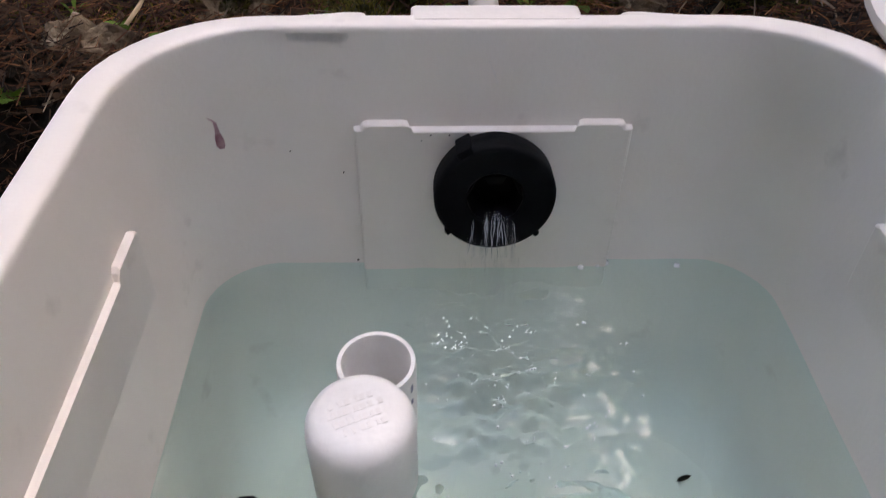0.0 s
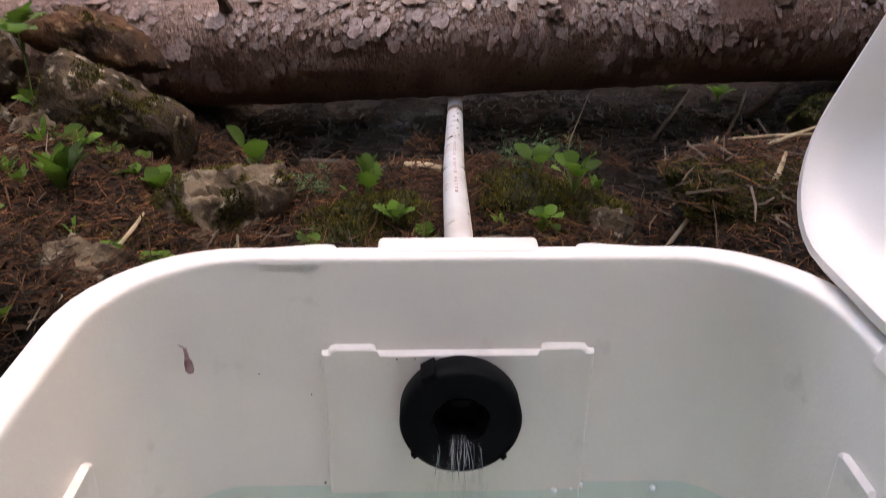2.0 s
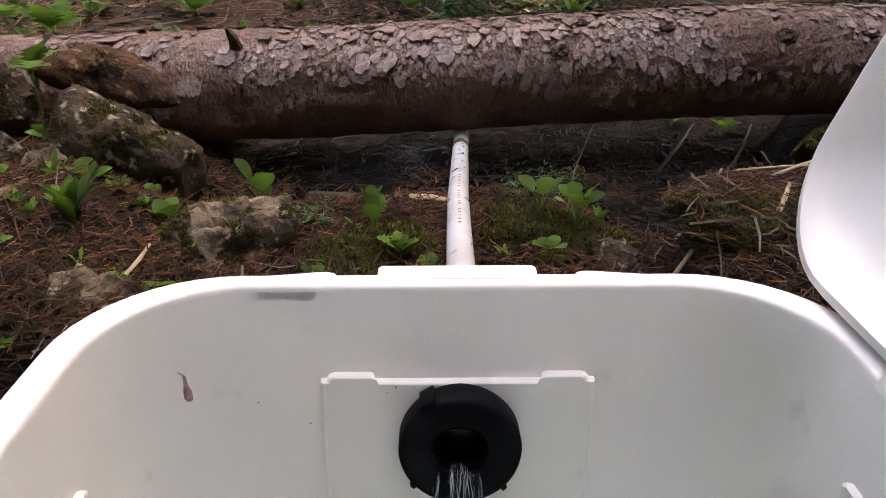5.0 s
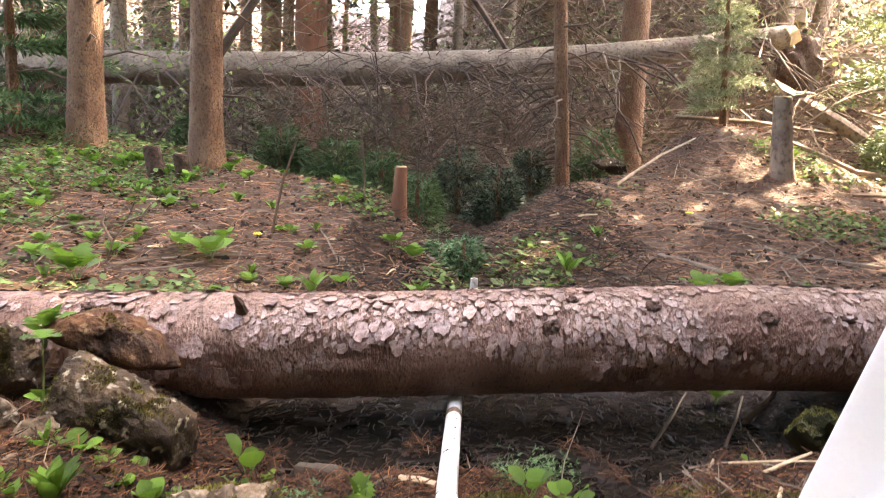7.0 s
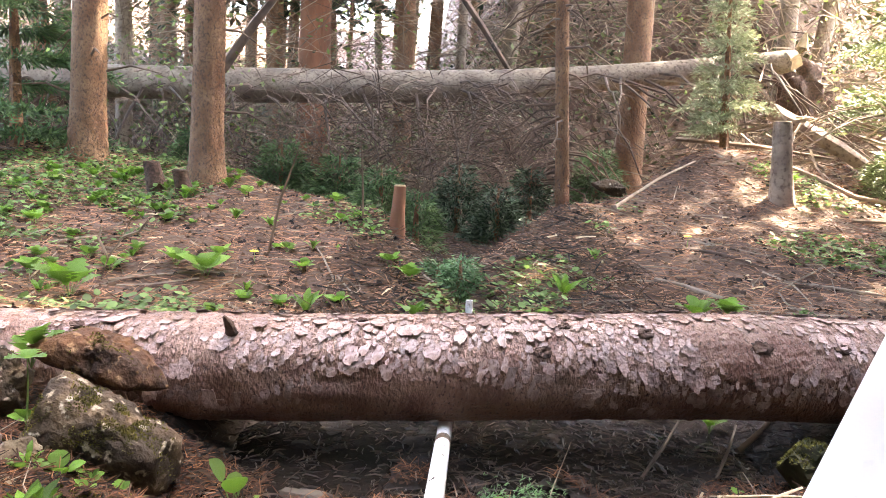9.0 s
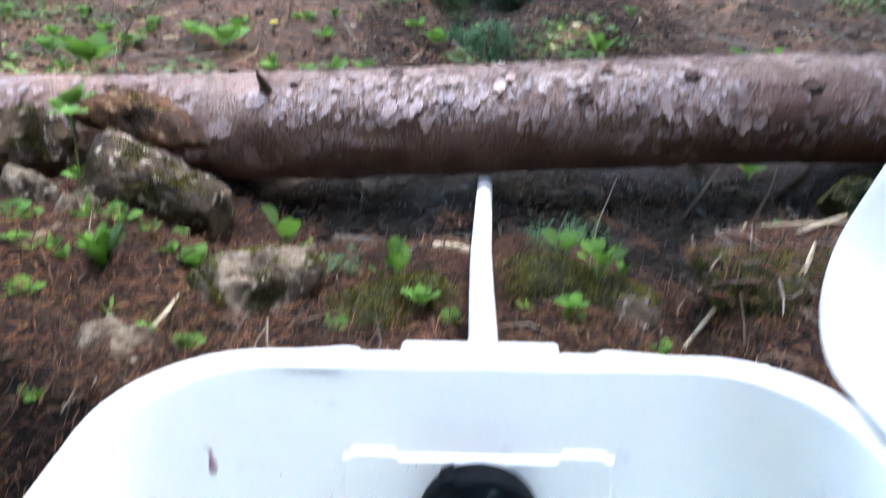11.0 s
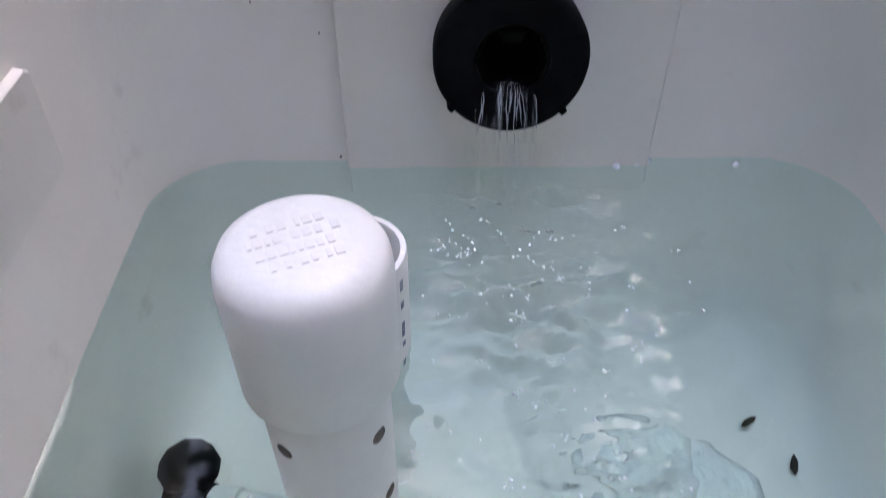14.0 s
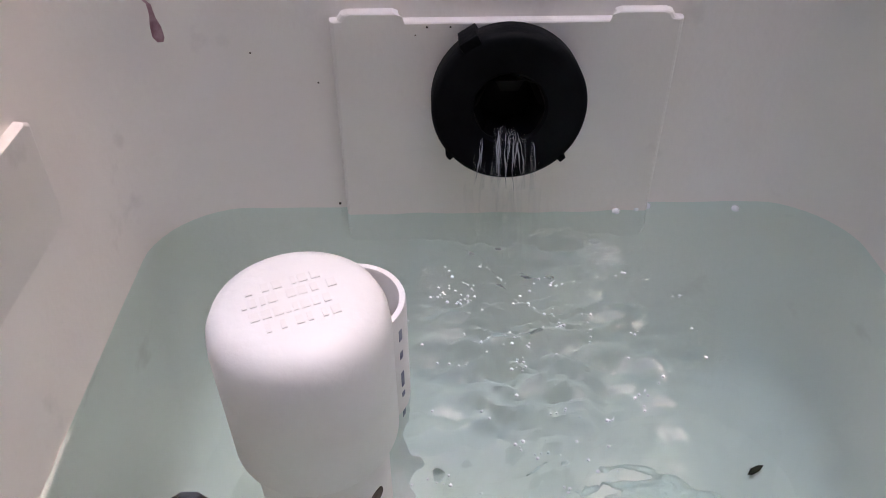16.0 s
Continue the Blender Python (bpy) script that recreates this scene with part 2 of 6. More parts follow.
def tube(points, radii, n=10, wobble=0.0, seed=0, caps=True):
    """A round bar along points with a radius at each."""
    rnd = random.Random(seed)
    pts = [Vector(p) for p in points]
    loops = []
    for i, p in enumerate(pts):
        d = (pts[min(i + 1, len(pts) - 1)] - pts[max(i - 1, 0)]).normalized()
        side = d.cross(Vector((0.31, 0.17, 0.93) if abs(d.z) < 0.9 else (1, 0.1, 0))).normalized()
        up = side.cross(d)
        r = radii[i] if not isinstance(radii, (int, float)) else radii
        lp = []
        for k in range(n):
            a = 2 * math.pi * k / n
            q = r * (1 + wobble * (rnd.random() - 0.5) * 2)
            lp.append(p + side * math.cos(a) * q + up * math.sin(a) * q)
        loops.append(lp)
    return loft(loops, caps, caps)


def lathe(profile, n=40, axis="z"):
    """A turned shape: (radius, height) pairs, closed on themselves."""
    bm = bmesh.new()
    rows = []
    for k in range(n):
        a = 2 * math.pi * k / n
        row = []
        for r, h in profile:
            p = (r * math.cos(a), r * math.sin(a), h) if axis == "z" else (r * math.cos(a), h, r * math.sin(a))
            row.append(bm.verts.new(p))
        rows.append(row)
    m = len(profile)
    for k in range(n):
        a, b = rows[k], rows[(k + 1) % n]
        for i in range(m):
            j = (i + 1) % m
            bm.faces.new((a[i], b[i], b[j], a[j]))
    bmesh.ops.remove_doubles(bm, verts=bm.verts, dist=1e-6)
    return bm


def box(x0, x1, y0, y1, z0, z1, bevel=0.0):
    bm = bmesh.new()
    bmesh.ops.create_cube(bm, size=1, matrix=Matrix.Translation(((x0 + x1) / 2, (y0 + y1) / 2, (z0 + z1) / 2)) @ Matrix.Diagonal((x1 - x0, y1 - y0, z1 - z0, 1)))
    if bevel:
        bmesh.ops.bevel(bm, geom=bm.edges[:], offset=bevel, segments=2, affect="EDGES", profile=0.5)
    return bm


def rounded(cx, hw, y0, y1, r, z, n=8):
    """A rectangle with round corners, x from cx - hw to cx + hw, at height z."""
    pts = []
    for ox, oy, a0 in ((cx + hw - r, y1 - r, 0), (cx - hw + r, y1 - r, 90), (cx - hw + r, y0 + r, 180), (cx + hw - r, y0 + r, 270)):
        for k in range(n + 1):
            a = radians(a0 + 90 * k / n)
            pts.append(Vector((ox + r * math.cos(a), oy + r * math.sin(a), z)))
    return pts


def fbm(x, y, s=1.0, o=4):
    return noise.fractal(Vector((x * s, y * s, 3.7)), 1.0, 2.0, o)


def smooth01(a, b, x):
    t = max(0.0, min(1.0, (x - a) / (b - a)))
    return t * t * (3 - 2 * t)


# ---- ground ----
EDGE_Y = (1.3, 1.9, 2.6, 3.15, 3.5, 3.9, 4.5, 5.2)
EDGE_LEFT = (0.03, 0.03, -0.13, -0.34, -0.70, -1.20, -2.40, -4.2)
EDGE_RIGHT = (0.20, 0.21, 0.27, 0.52, 0.80, 1.26, 2.10, 3.6)


def gully_x(y):
    return 0.11 + 0.09 * (y - 1.7) + 0.03 * math.sin(y * 1.7)


def inside_hollow(x, y):
    """How far a place lies inside the edges of the gully and of the hollow behind it; below 0 on the banks."""
    wave = 0.03 * math.sin(y * 7 + x) + 0.02 * math.sin(y * 17)
    return min(x - float(np.interp(y, EDGE_Y, EDGE_LEFT)) - wave, float(np.interp(y, EDGE_Y, EDGE_RIGHT)) + wave - x)


def ground_z(x, y):
    """The height of the forest floor."""
    # near bed by the tub, falling to the stream under the log
    near = 0.245 - 0.03 * smooth01(0.45, 0.75, y) + 0.05 * smooth01(0.20, 0.55, -x) + 0.035 * smooth01(0.28, 0.42, x) - 0.060 * math.exp(-((x - 0.255) / 0.045) ** 2)
    near += 0.10 * smooth01(0.45, 1.0, -x) * smooth01(0.5, 1.0, y)
    stream = smooth01(0.56, 0.70, y + 0.35 * max(0, -x - 0.16) - 0.30 * math.exp(-((x - 0.27) / 0.07) ** 2) * -1) * (1 - smooth01(1.05, 1.35, y))
    stream *= (1 - smooth01(0.30, 0.50, -x)) * (1 - smooth01(0.58, 0.80, x))
    low = near * (1 - stream) + (0.163 + 0.014 * fbm(x, y + 4, 9.0, 3)) * stream
    left = 0.25 + 0.155 * max(0, min(y, 5.2) - 1.9)
    right = 0.29 + 0.13 * max(0, min(y, 5.2) - 1.9) + 0.25 * math.exp(-((x - 1.65) / 0.65) ** 2 - ((y - 4.1) / 0.55) ** 2)
    bank = left if x < gully_x(min(y, 5.2)) else right
    floor = min(0.11 + 0.06 * max(0, y - 1.9), 0.26)
    d = inside_hollow(x, y)
    high = bank
    if d > -0.15:
        drop = 1.15 * (math.sqrt(d * d + 0.0036) + d) / 2
        depth = max(bank - floor, 0.02)
        high = bank - depth * (1 - math.exp(-drop / depth * 1.4))
    t = smooth01(1.1, 1.5, y)
    z = low * (1 - t) + high * t
    # the hillside behind, steeper on one side, and the sides of the hollow
    z += (0.16 + 0.44 * smooth01(-0.8, 2.4, x)) * max(0, y - 6.0) + 0.28 * max(0, x - 2.4) * smooth01(3.6, 5.2, y) + 0.10 * max(0, -x - 2.8) * smooth01(3, 6, y)
    amp = 0.012 + 0.025 * smooth01(1.2, 3, y) + 0.22 * smooth01(8, 14, y)
    z += amp * fbm(x, y, 3.0 / (1 + 0.3 * max(0, y - 3))) + 0.008 * fbm(x + 9, y, 14.0)
    # the pit dug for the chest
    inside = smooth01(-0.66, -0.46, x) * (1 - smooth01(0.32, 0.44, x)) * (1 - smooth01(0.075, 0.15 + 0.05 * smooth01(-0.3, -0.5, x), y)) * smooth01(-1.02, -0.86, y)
    return z * (1 - inside) + 0.035 * inside


def grid_axis(near, far, fine, growth):
    out, step, v = [near], fine, near
    while v < far:
        step *= growth
        v += step
        out.append(v)
    return out


def build_ground():
    xs_p = grid_axis(0.0, 60, 0.016, 1.022)
    xs = [-v for v in xs_p[:0:-1]] + xs_p
    ys = [-v for v in grid_axis(0.1, 40, 0.05, 1.16)[::-1]] + grid_axis(0.115, 60, 0.013, 1.012)
    verts = [(x, y, ground_z(x, y)) for y in ys for x in xs]
    n = len(xs)
    faces = [(j * n + i, j * n + i + 1, (j + 1) * n + i + 1, (j + 1) * n + i) for j in range(len(ys) - 1) for i in range(n - 1)]
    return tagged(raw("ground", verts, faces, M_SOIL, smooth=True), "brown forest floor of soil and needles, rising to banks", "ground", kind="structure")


build_ground()

# dark stream bed water under the log
bm = bmesh.new()
sx = [-0.55 + 1.6 * i / 60 for i in range(61)]
sy = [0.55 + 0.9 * j / 40 for j in range(41)]
rows = [[bm.verts.new((x, y, 0.168 + 0.0015 * fbm(x, y, 12))) for x in sx] for y in sy]
for a, b in zip(rows, rows[1:]):
    for i in range(60):
        bm.faces.new((a[i], a[i + 1], b[i + 1], b[i]))
tagged(part("water", bm, M_STREAM), "dark shallow stream water over mud under the log", "water", kind="structure")

# ---- the ice chest ----
CX = 0.003
chest = thing("ice_chest", (0, 0, 0), "open white plastic ice chest half full of spring water", "cooler")


def tub_loops():
    spec = [  # half width, back y, front y, corner radius, z
        (0.155, -0.105, -0.72, 0.045, 0.079), (0.172, -0.084, -0.742, 0.055, 0.082), (0.186, -0.062, -0.756, 0.046, 0.094), (0.194, -0.040, -0.763, 0.046, 0.125),
        (0.2030, -0.0145, -0.775, 0.046, 0.219), (0.2085, -0.007, -0.782, 0.062, 0.335), (0.2108, -0.0028, -0.785, 0.070, 0.365), (0.2126, 0.0010, -0.788, 0.078, 0.3905),
        (0.2130, 0.0018, -0.7885, 0.0785, 0.3960), (0.2134, 0.0022, -0.789, 0.079, 0.3985), (0.2142, 0.0029, -0.790, 0.0795, 0.3998), (0.2158, 0.0043, -0.7915, 0.080, 0.4007),
        (0.2200, 0.0080, -0.795, 0.083, 0.4014), (0.2290, 0.0155, -0.803, 0.088, 0.4012), (0.2330, 0.0190, -0.807, 0.090, 0.3995),
        (0.2350, 0.0210, -0.809, 0.092, 0.395), (0.2355, 0.0215, -0.810, 0.092, 0.372), (0.2330, 0.0190, -0.808, 0.090, 0.368), (0.224, 0.013, -0.80, 0.085, 0.364),
        (0.212, -0.001, -0.785, 0.07, 0.06), (0.205, -0.008, -0.777, 0.065, 0.045)]
    return [rounded(CX, hw, y0, y1, r, z, 10) for hw, y1, y0, r, z in spec]


part("tub", loft(tub_loops(), False, True), M_TUB, chest, "white plastic tub with scuffs")
bm = bmesh.new()
bm.faces.new([bm.verts.new(p) for p in tub_loops()[0]])
part("tub_floor", bm, M_TUB, chest)


def outline_slab(outline, depth, edge=0.0015):
    """A slab in the xz plane, out of the wall towards -y, with a softened front edge."""
    c = Vector((sum(p[0] for p in outline) / len(outline), 0, sum(p[1] for p in outline) / len(outline)))
    loops = []
    for y, k in ((0.012, -0.002), (-depth + 0.002, -0.0007), (-depth + 0.0006, 0.0003), (-depth, 0.0018)):
        lp = []
        for x, z in outline:
            d = Vector((x, 0, z)) - c
            d = d.normalized() * k
            lp.append(Vector((x - d.x, y, z - d.z)))
        loops.append(lp)
    return loft(loops, False, True)


def panel_outline(w, top, tab_w, tab_h, bottom):
    o = [(-w, bottom), (-w, top - 0.0005)]
    o += [(-w + 0.004, top), (-w + 0.006, top + tab_h - 0.001), (-w + 0.009, top + tab_h), (-w + tab_w - 0.004, top + tab_h), (-w + tab_w - 0.001, top + tab_h - 0.001),
          (-w + tab_w, top - 0.001)]
    right = [(-x, z) for x, z in o[::-1]]
    return o + right


end_panel = part("end_panel", outline_slab(panel_outline(0.0900, 0.3325, 0.036, 0.0038, 0.10), 0.0050), M_TUB, chest, smooth=False)
put(end_panel, pose(0.001, -0.0296, 0.0045, -3.7, 0, 0))
for sgn in (-1, 1):
    # raised side panel with a ledge along its top
    o = [(0.0, 0.245), (0.0, 0.3365), (0.004, 0.339), (0.030, 0.339), (0.033, 0.3365), (0.0345, 0.332), (0.58, 0.332), (0.58, 0.245)]
    side = part("side_panel", outline_slab(o, 0.0090), M_TUB, chest, smooth=False)
    turn = Matrix(((0, -sgn * -1, 0, CX + sgn * 0.2288), (-1, 0, 0, -0.108), (0, 0, 1, 0), (0, 0, 0, 1)))
    put(side, turn @ pose(0, 0, 0, 2.7, 0, 0))


def rim_land(outline, top=0.3996):
    """A land on the outer edge of the end rim, of the same height as the rim."""
    loops = []
    for k, z in ((0.0, 0.366), (0.0, top - 0.0024), (0.0010, top - 0.0008), (0.003, top)):
        cx = sum(p[0] for p in outline) / len(outline)
        loops.append([Vector((x - math.copysign(k, x - cx), max(y - k, 0.010) if y > 0.012 else y, z)) for x, y in outline])
    return loft(loops)


part("rim_land", rim_land([(-0.052, 0.010), (0.054, 0.010), (0.054, 0.0290), (0.052, 0.0310), (-0.050, 0.0310), (-0.052, 0.0290)], 0.4016), M_TUB, chest)
for sgn in (-1, 1):
    o = [(0.080, 0.010), (0.150, 0.010), (0.150, 0.0205), (0.125, 0.0215), (0.100, 0.0245), (0.092, 0.0262), (0.084, 0.0262), (0.080, 0.0245)]
    o = [(sgn * x, y) for x, y in o]
    part("rim_land", rim_land(o if sgn > 0 else o[::-1]), M_TUB, chest)

# marks on the tub
def decal(name, pts, at, mat, label=""):
    """A thin film of dirt lying on a wall that faces the camera side."""
    bm = bmesh.new()
    front = [bm.verts.new((x, 0.0, z)) for x, z in pts]
    bm.faces.new(front)
    bmesh.ops.solidify(bm, geom=bm.faces[:], thickness=0.0003)
    ob = part(name, bm, mat, chest, label, smooth=False)
    put(ob, at)
    return ob


decal("stain", [(px * 1.0, pz * 0.9) for px, pz in ((-0.0006, -0.012), (0.0022, -0.0125), (0.0032, -0.010), (0.0030, -0.004), (0.0016, 0.001), (0.0012, 0.005), (0.0010, 0.0085), (-0.0012, 0.0115), (-0.0044, 0.0142), (-0.0012, 0.0095),
                (-0.0010, 0.006), (-0.0012, 0.002), (-0.0022, -0.003), (-0.0022, -0.009))], pose(-0.1725, -0.0258, 0.3435, -3.7, 0, 26), M_STAIN, "dried mauve smear")
decal("smudge", [(-0.018, -0.002), (0.010, -0.0032), (0.017, -0.003), (0.019, 0.0), (0.018, 0.0022), (-0.019, 0.0022)], pose(-0.108, 0.0014, 0.3945, -9, 0, 0), M_SMUDGE)
decal("scratch", [(-0.004, 0.008), (-0.0036, 0.0082), (0.0002, 0.0005), (0.0026, -0.007), (0.0019, -0.007), (-0.0008, 0.0)], pose(0.0, -0.0036, 0.372, -8, 0, 0), M_SMUDGE)
for x, y, z, r in ((0.171, -0.0088, 0.309, 0.0010), (-0.094, -0.0150, 0.2235, 0.0009), (-0.040, -0.0142, 0.3335, 0.0007), (-0.046, -0.0133, 0.329, 0.0006), (-0.028, -0.0142, 0.3335, 0.0006),
                   (-0.099, -0.0098, 0.301, 0.0006), (-0.133, -0.0086, 0.318, 0.0006)):
    bm = bmesh.new()
    bmesh.ops.create_icosphere(bm, subdivisions=1, radius=r)
    put(part("speck", bm, M_SPECK, chest), (x, y, z))

# ---- the lid, standing open ----
lid = thing("cooler_lid", pose(0.2165, -0.39, 0.405, 0, 20.0, 0), "white moulded plastic lid standing open on its hinge side", "lid")


def lid_rect(y0, y1, z0, z1, r, x, n=10):
    pts = []
    for oy, oz, a0 in ((y1 - r, z1 - r, 0), (y0 + r, z1 - r, 90), (y0 + r, z0 + r, 180), (y1 - r, z0 + r, 270)):
        for k in range(n + 1):
            a = radians(a0 + 90 * k / n)
            pts.append(Vector((x, oy + r * math.cos(a), oz + r * math.sin(a))))
    return pts


L0, L1, LH = -0.44, 0.455, 0.47
loops = []
for inset, x in ((0.060, 0.034), (0.034, 0.031), (0.022, 0.024), (0.016, 0.010), (0.013, 0.003), (0.009, 0.0), (0.004, 0.002), (0.0, 0.010), (0.0, 0.045), (0.006, 0.056), (0.02, 0.062)):
    loops.append(lid_rect(L0 + inset, L1 - inset, 0.0 + inset, LH - inset, 0.085 - inset * 0.6, x))
part("lid_shell", loft(loops), M_TUB, lid)
part("hinge", box(0.0, 0.03, 0.24, 0.29, -0.012, 0.02, 0.003), M_TUB, lid)

# ---- water in the chest ----
IMPACT = Vector((0.012, -0.085))


def ripple(x, y):
    d = math.hypot(x - IMPACT.x, (y - IMPACT.y))
    near = math.exp(-d / 0.075)
    # the current runs from the jet towards the front, past the pipes
    lane = math.exp(-((x - 0.008 - 0.05 * (y + 0.1)) / 0.047) ** 2) * math.exp(-max(0.0, -0.06 - y) / 0.30)
    z = 0.0011 * near * math.sin(d * 230 + 2.5 * fbm(x, y, 14)) * smooth01(0, 0.03, d)
    z += lane * (0.0190 * fbm(x, y * 1.7, 24, 4) + 0.0046 * fbm(x + 5, y * 1.6, 75, 3)) * smooth01(0.0, 0.06, -0.01 - y)
    return z + 0.0006 * fbm(x, y, 18, 2)


bm = bmesh.new()
nx, ny = 230, 300
grid = {}
for i in range(nx + 1):
    for j in range(ny + 1):
        x, y = CX - 0.2035 + 0.407 * i / nx, -0.776 + 0.762 * (j / ny) ** 0.72
        # keep inside the round corners
        qx, qy = abs(x - CX) - (0.2035 - 0.046), (y - (-0.014 - 0.046)) if y > -0.4 else ((-0.775 + 0.046) - y)
        if qx > 0 and qy > 0:
            r = math.hypot(qx, qy)
            if r > 0.046:
                x = CX + math.copysign(0.2035 - 0.046 + qx * 0.046 / r, x - CX)
                y = (-0.060 + qy * 0.046 / r) if y > -0.4 else (-0.729 - qy * 0.046 / r)
        edge = min(0.2035 - abs(x - CX), -0.014 - y)
        grid[i, j] = bm.verts.new((x, y, 0.219 + ripple(x, y) + 0.0016 * math.exp(-max(0, edge) / 0.0025)))
for i in range(nx):
    for j in range(ny):
        bm.faces.new((grid[i, j], grid[i + 1, j], grid[i + 1, j + 1], grid[i, j + 1]))
pool = tagged(part("tub_water", bm, M_WATER), "clear blue-green rippled water in the chest", "water", kind="structure")
pool.visible_shadow = False

# ---- black outlet fitting ----
fitting = thing("outlet_fitting", pose(0.002, -0.0160, 0.2965, -5.5, 0, 0), "black threaded plastic fitting through the chest wall", "pipe fitting")
R0 = 0.0405
part("nut", lathe([(0.018, 0.004), (R0 - 0.0025, 0.004), (R0 - 0.001, -0.003), (R0, -0.0045), (R0, -0.019), (R0 - 0.0008, -0.0215), (R0 - 0.0025, -0.0228), (0.036, -0.0230), (0.030, -0.0222),
                   (0.0200, -0.0215), (0.0185, -0.0200)], 72, "y"), M_BLACK, fitting)
for a, w in ((121, 0.0105), (-44, 0.004), (-140, 0.004)):
    lug = part("lug", box(-w / 2, w / 2, -0.0225, -0.003, R0 - 0.003, R0 + (0.0026 if w > 0.006 else 0.0014), 0.0006), M_BLACK, fitting)
    put(lug, pose(0, 0, 0, 0, 90 - a, 0))
# throat and its closing disc are blacker than the nut: the bore's shade as colour
part("throat", lathe([(0.0190, -0.0195), (0.0190, -0.001), (0.0150, -0.001), (0.0160, -0.0135)], 8, "y"), M_DARK, fitting)
part("throat_end", lathe([(0.0, -0.002), (0.0155, -0.002), (0.0155, 0.001), (0.0, 0.001)], 16, "y"), M_DARK, fitting)
bm = loft([[Vector((-0.0075, y, 0.0135)), Vector((0.0075, y, 0.0135)), Vector((0.0045, y, 0.0080)), Vector((-0.0045, y, 0.0080))] for y in (-0.0155, -0.004)])
part("hex_insert", bm, material("grey_insert", (0.005, 0.006, 0.0065), 0.6, colour2=(0.008, 0.009, 0.009), scale=80, spec=0.1), fitting, "dark grey inner edge")

# ---- falling water ----
jet = tagged(new("falling_water"), "clear water spilling from the fitting in thin strands", "water", kind="structure")
rnd = random.Random(5)


def streaks(name, scale, lo, hi, most, clear):
    """Water drawn out into fine streaks along its fall, clear between them."""
    m = material(name, (0.82, 0.86, 0.90), 0.10, transmission=clear, ior=1.33)
    n, l = m.node_tree.nodes, m.node_tree.links
    co, mp, tex, rng = n.new("ShaderNodeTexCoord"), n.new("ShaderNodeMapping"), n.new("ShaderNodeTexNoise"), n.new("ShaderNodeMapRange")
    mp.inputs["Scale"].default_value = (1, 0.12, 0.10)
    tex.inputs["Scale"].default_value, tex.inputs["Detail"].default_value = scale, 3
    tex.inputs["Distortion"].default_value = 0.6
    rng.inputs[1].default_value, rng.inputs[2].default_value, rng.inputs[4].default_value = lo, hi, most
    l.new(co.outputs["Object"], mp.inputs[0])
    l.new(mp.outputs[0], tex.inputs["Vector"])
    l.new(tex.outputs[0], rng.inputs[0])
    l.new(rng.outputs[0], n["Principled BSDF"].inputs["Alpha"])
    return m


M_STREAK, M_VEIL = streaks("streaky_water", 330, 0.50, 0.85, 0.30, 0.5), streaks("thin_veil_water", 210, 0.45, 0.85, 0.16, 0.3)


def spill(width0, width1, width2, off, ripple_, t0, t1):
    """A thin fan of water over the lip, then a falling curtain."""
    loops = []
    for j in range(17):
        t = t0 + (t1 - t0) * j / 16
        row = []
        for i in range(41):
            u = i / 40 * 2 - 1
            if t < 0.45:
                k = t / 0.45
                w = width0 + (width1 - width0) * k
                p = Vector((u * w, -0.0365 - 0.012 * k ** 0.7, 0.2885 - 0.006 * u * u * (1 - k) - 0.0305 * k ** 1.5))
            else:
                k = (t - 0.45) / 0.55
                w = width1 + (width2 - width1) * k
                p = Vector((u * w, -0.0485 - 0.010 * k, 0.258 - 0.040 * k ** 1.15))
            row.append(p + Vector((0.0008 * math.sin(9 * t + off), off * 0.0012 - ripple_ * abs(math.sin(u * 7 + off)) * (0.4 + t), 0)))
        loops.append(row)
    return loft(loops, False, False, ring=False)


for w0, w1, w2, off, rip in ((0.0135, 0.0215, 0.0185, 0.0, 0.0022), (0.0100, 0.0185, 0.0140, 1.0, 0.0030)):
    part("fan", spill(w0, w1, w2, off, rip, 0.0, 0.47), M_STREAK, jet).visible_shadow = False
    part("curtain", spill(w0, w1, w2, off, rip, 0.47, 1.0), M_VEIL, jet).visible_shadow = False

# thin wandering strands that break out of the fan
M_STRAND = material("bright_strand", (0.80, 0.84, 0.90), 0.15, transmission=0.7, ior=1.33)
rw = random.Random(29)
for k in range(12):
    x0 = rw.uniform(-0.0135, 0.0135)
    x1 = x0 * rw.uniform(1.15, 1.75)
    s0, s1 = rw.uniform(0.0, 0.25), rw.uniform(0.6, 1.08)
    pts, rad = [], []
    for i in range(15):
        s = s0 + (s1 - s0) * i / 14
        e = min(s, 1.0)
        x = x0 + (x1 - x0) * e + 0.0006 * math.sin(s * 6 + k * 2.1) + 0.0002 * math.sin(s * 19 + k)
        z = 0.2885 - 0.006 * (x0 / 0.0135) ** 2 * (1 - e) - 0.0305 * e ** 1.5 - (0.03 * (s - 1) if s > 1 else 0)
        pts.append(Vector((x, -0.0372 - 0.0122 * e ** 0.7 - 0.0015, z)))
        rad.append(0.00034 * (0.35 + abs(math.sin(s * 5 + k * 1.3))) * math.sin(math.pi * (i + 0.6) / 15.2))
    part("strand", tube(pts, rad, 6), M_STRAND, jet).visible_shadow = False

# splash drops and bubbles where it lands, whitened to stand in for glints too
froth = tagged(new("splash_bubbles"), "bubbles and splash drops, with white flecks standing in for glints", "bubbles", kind="stuff")
verts, faces = [], []


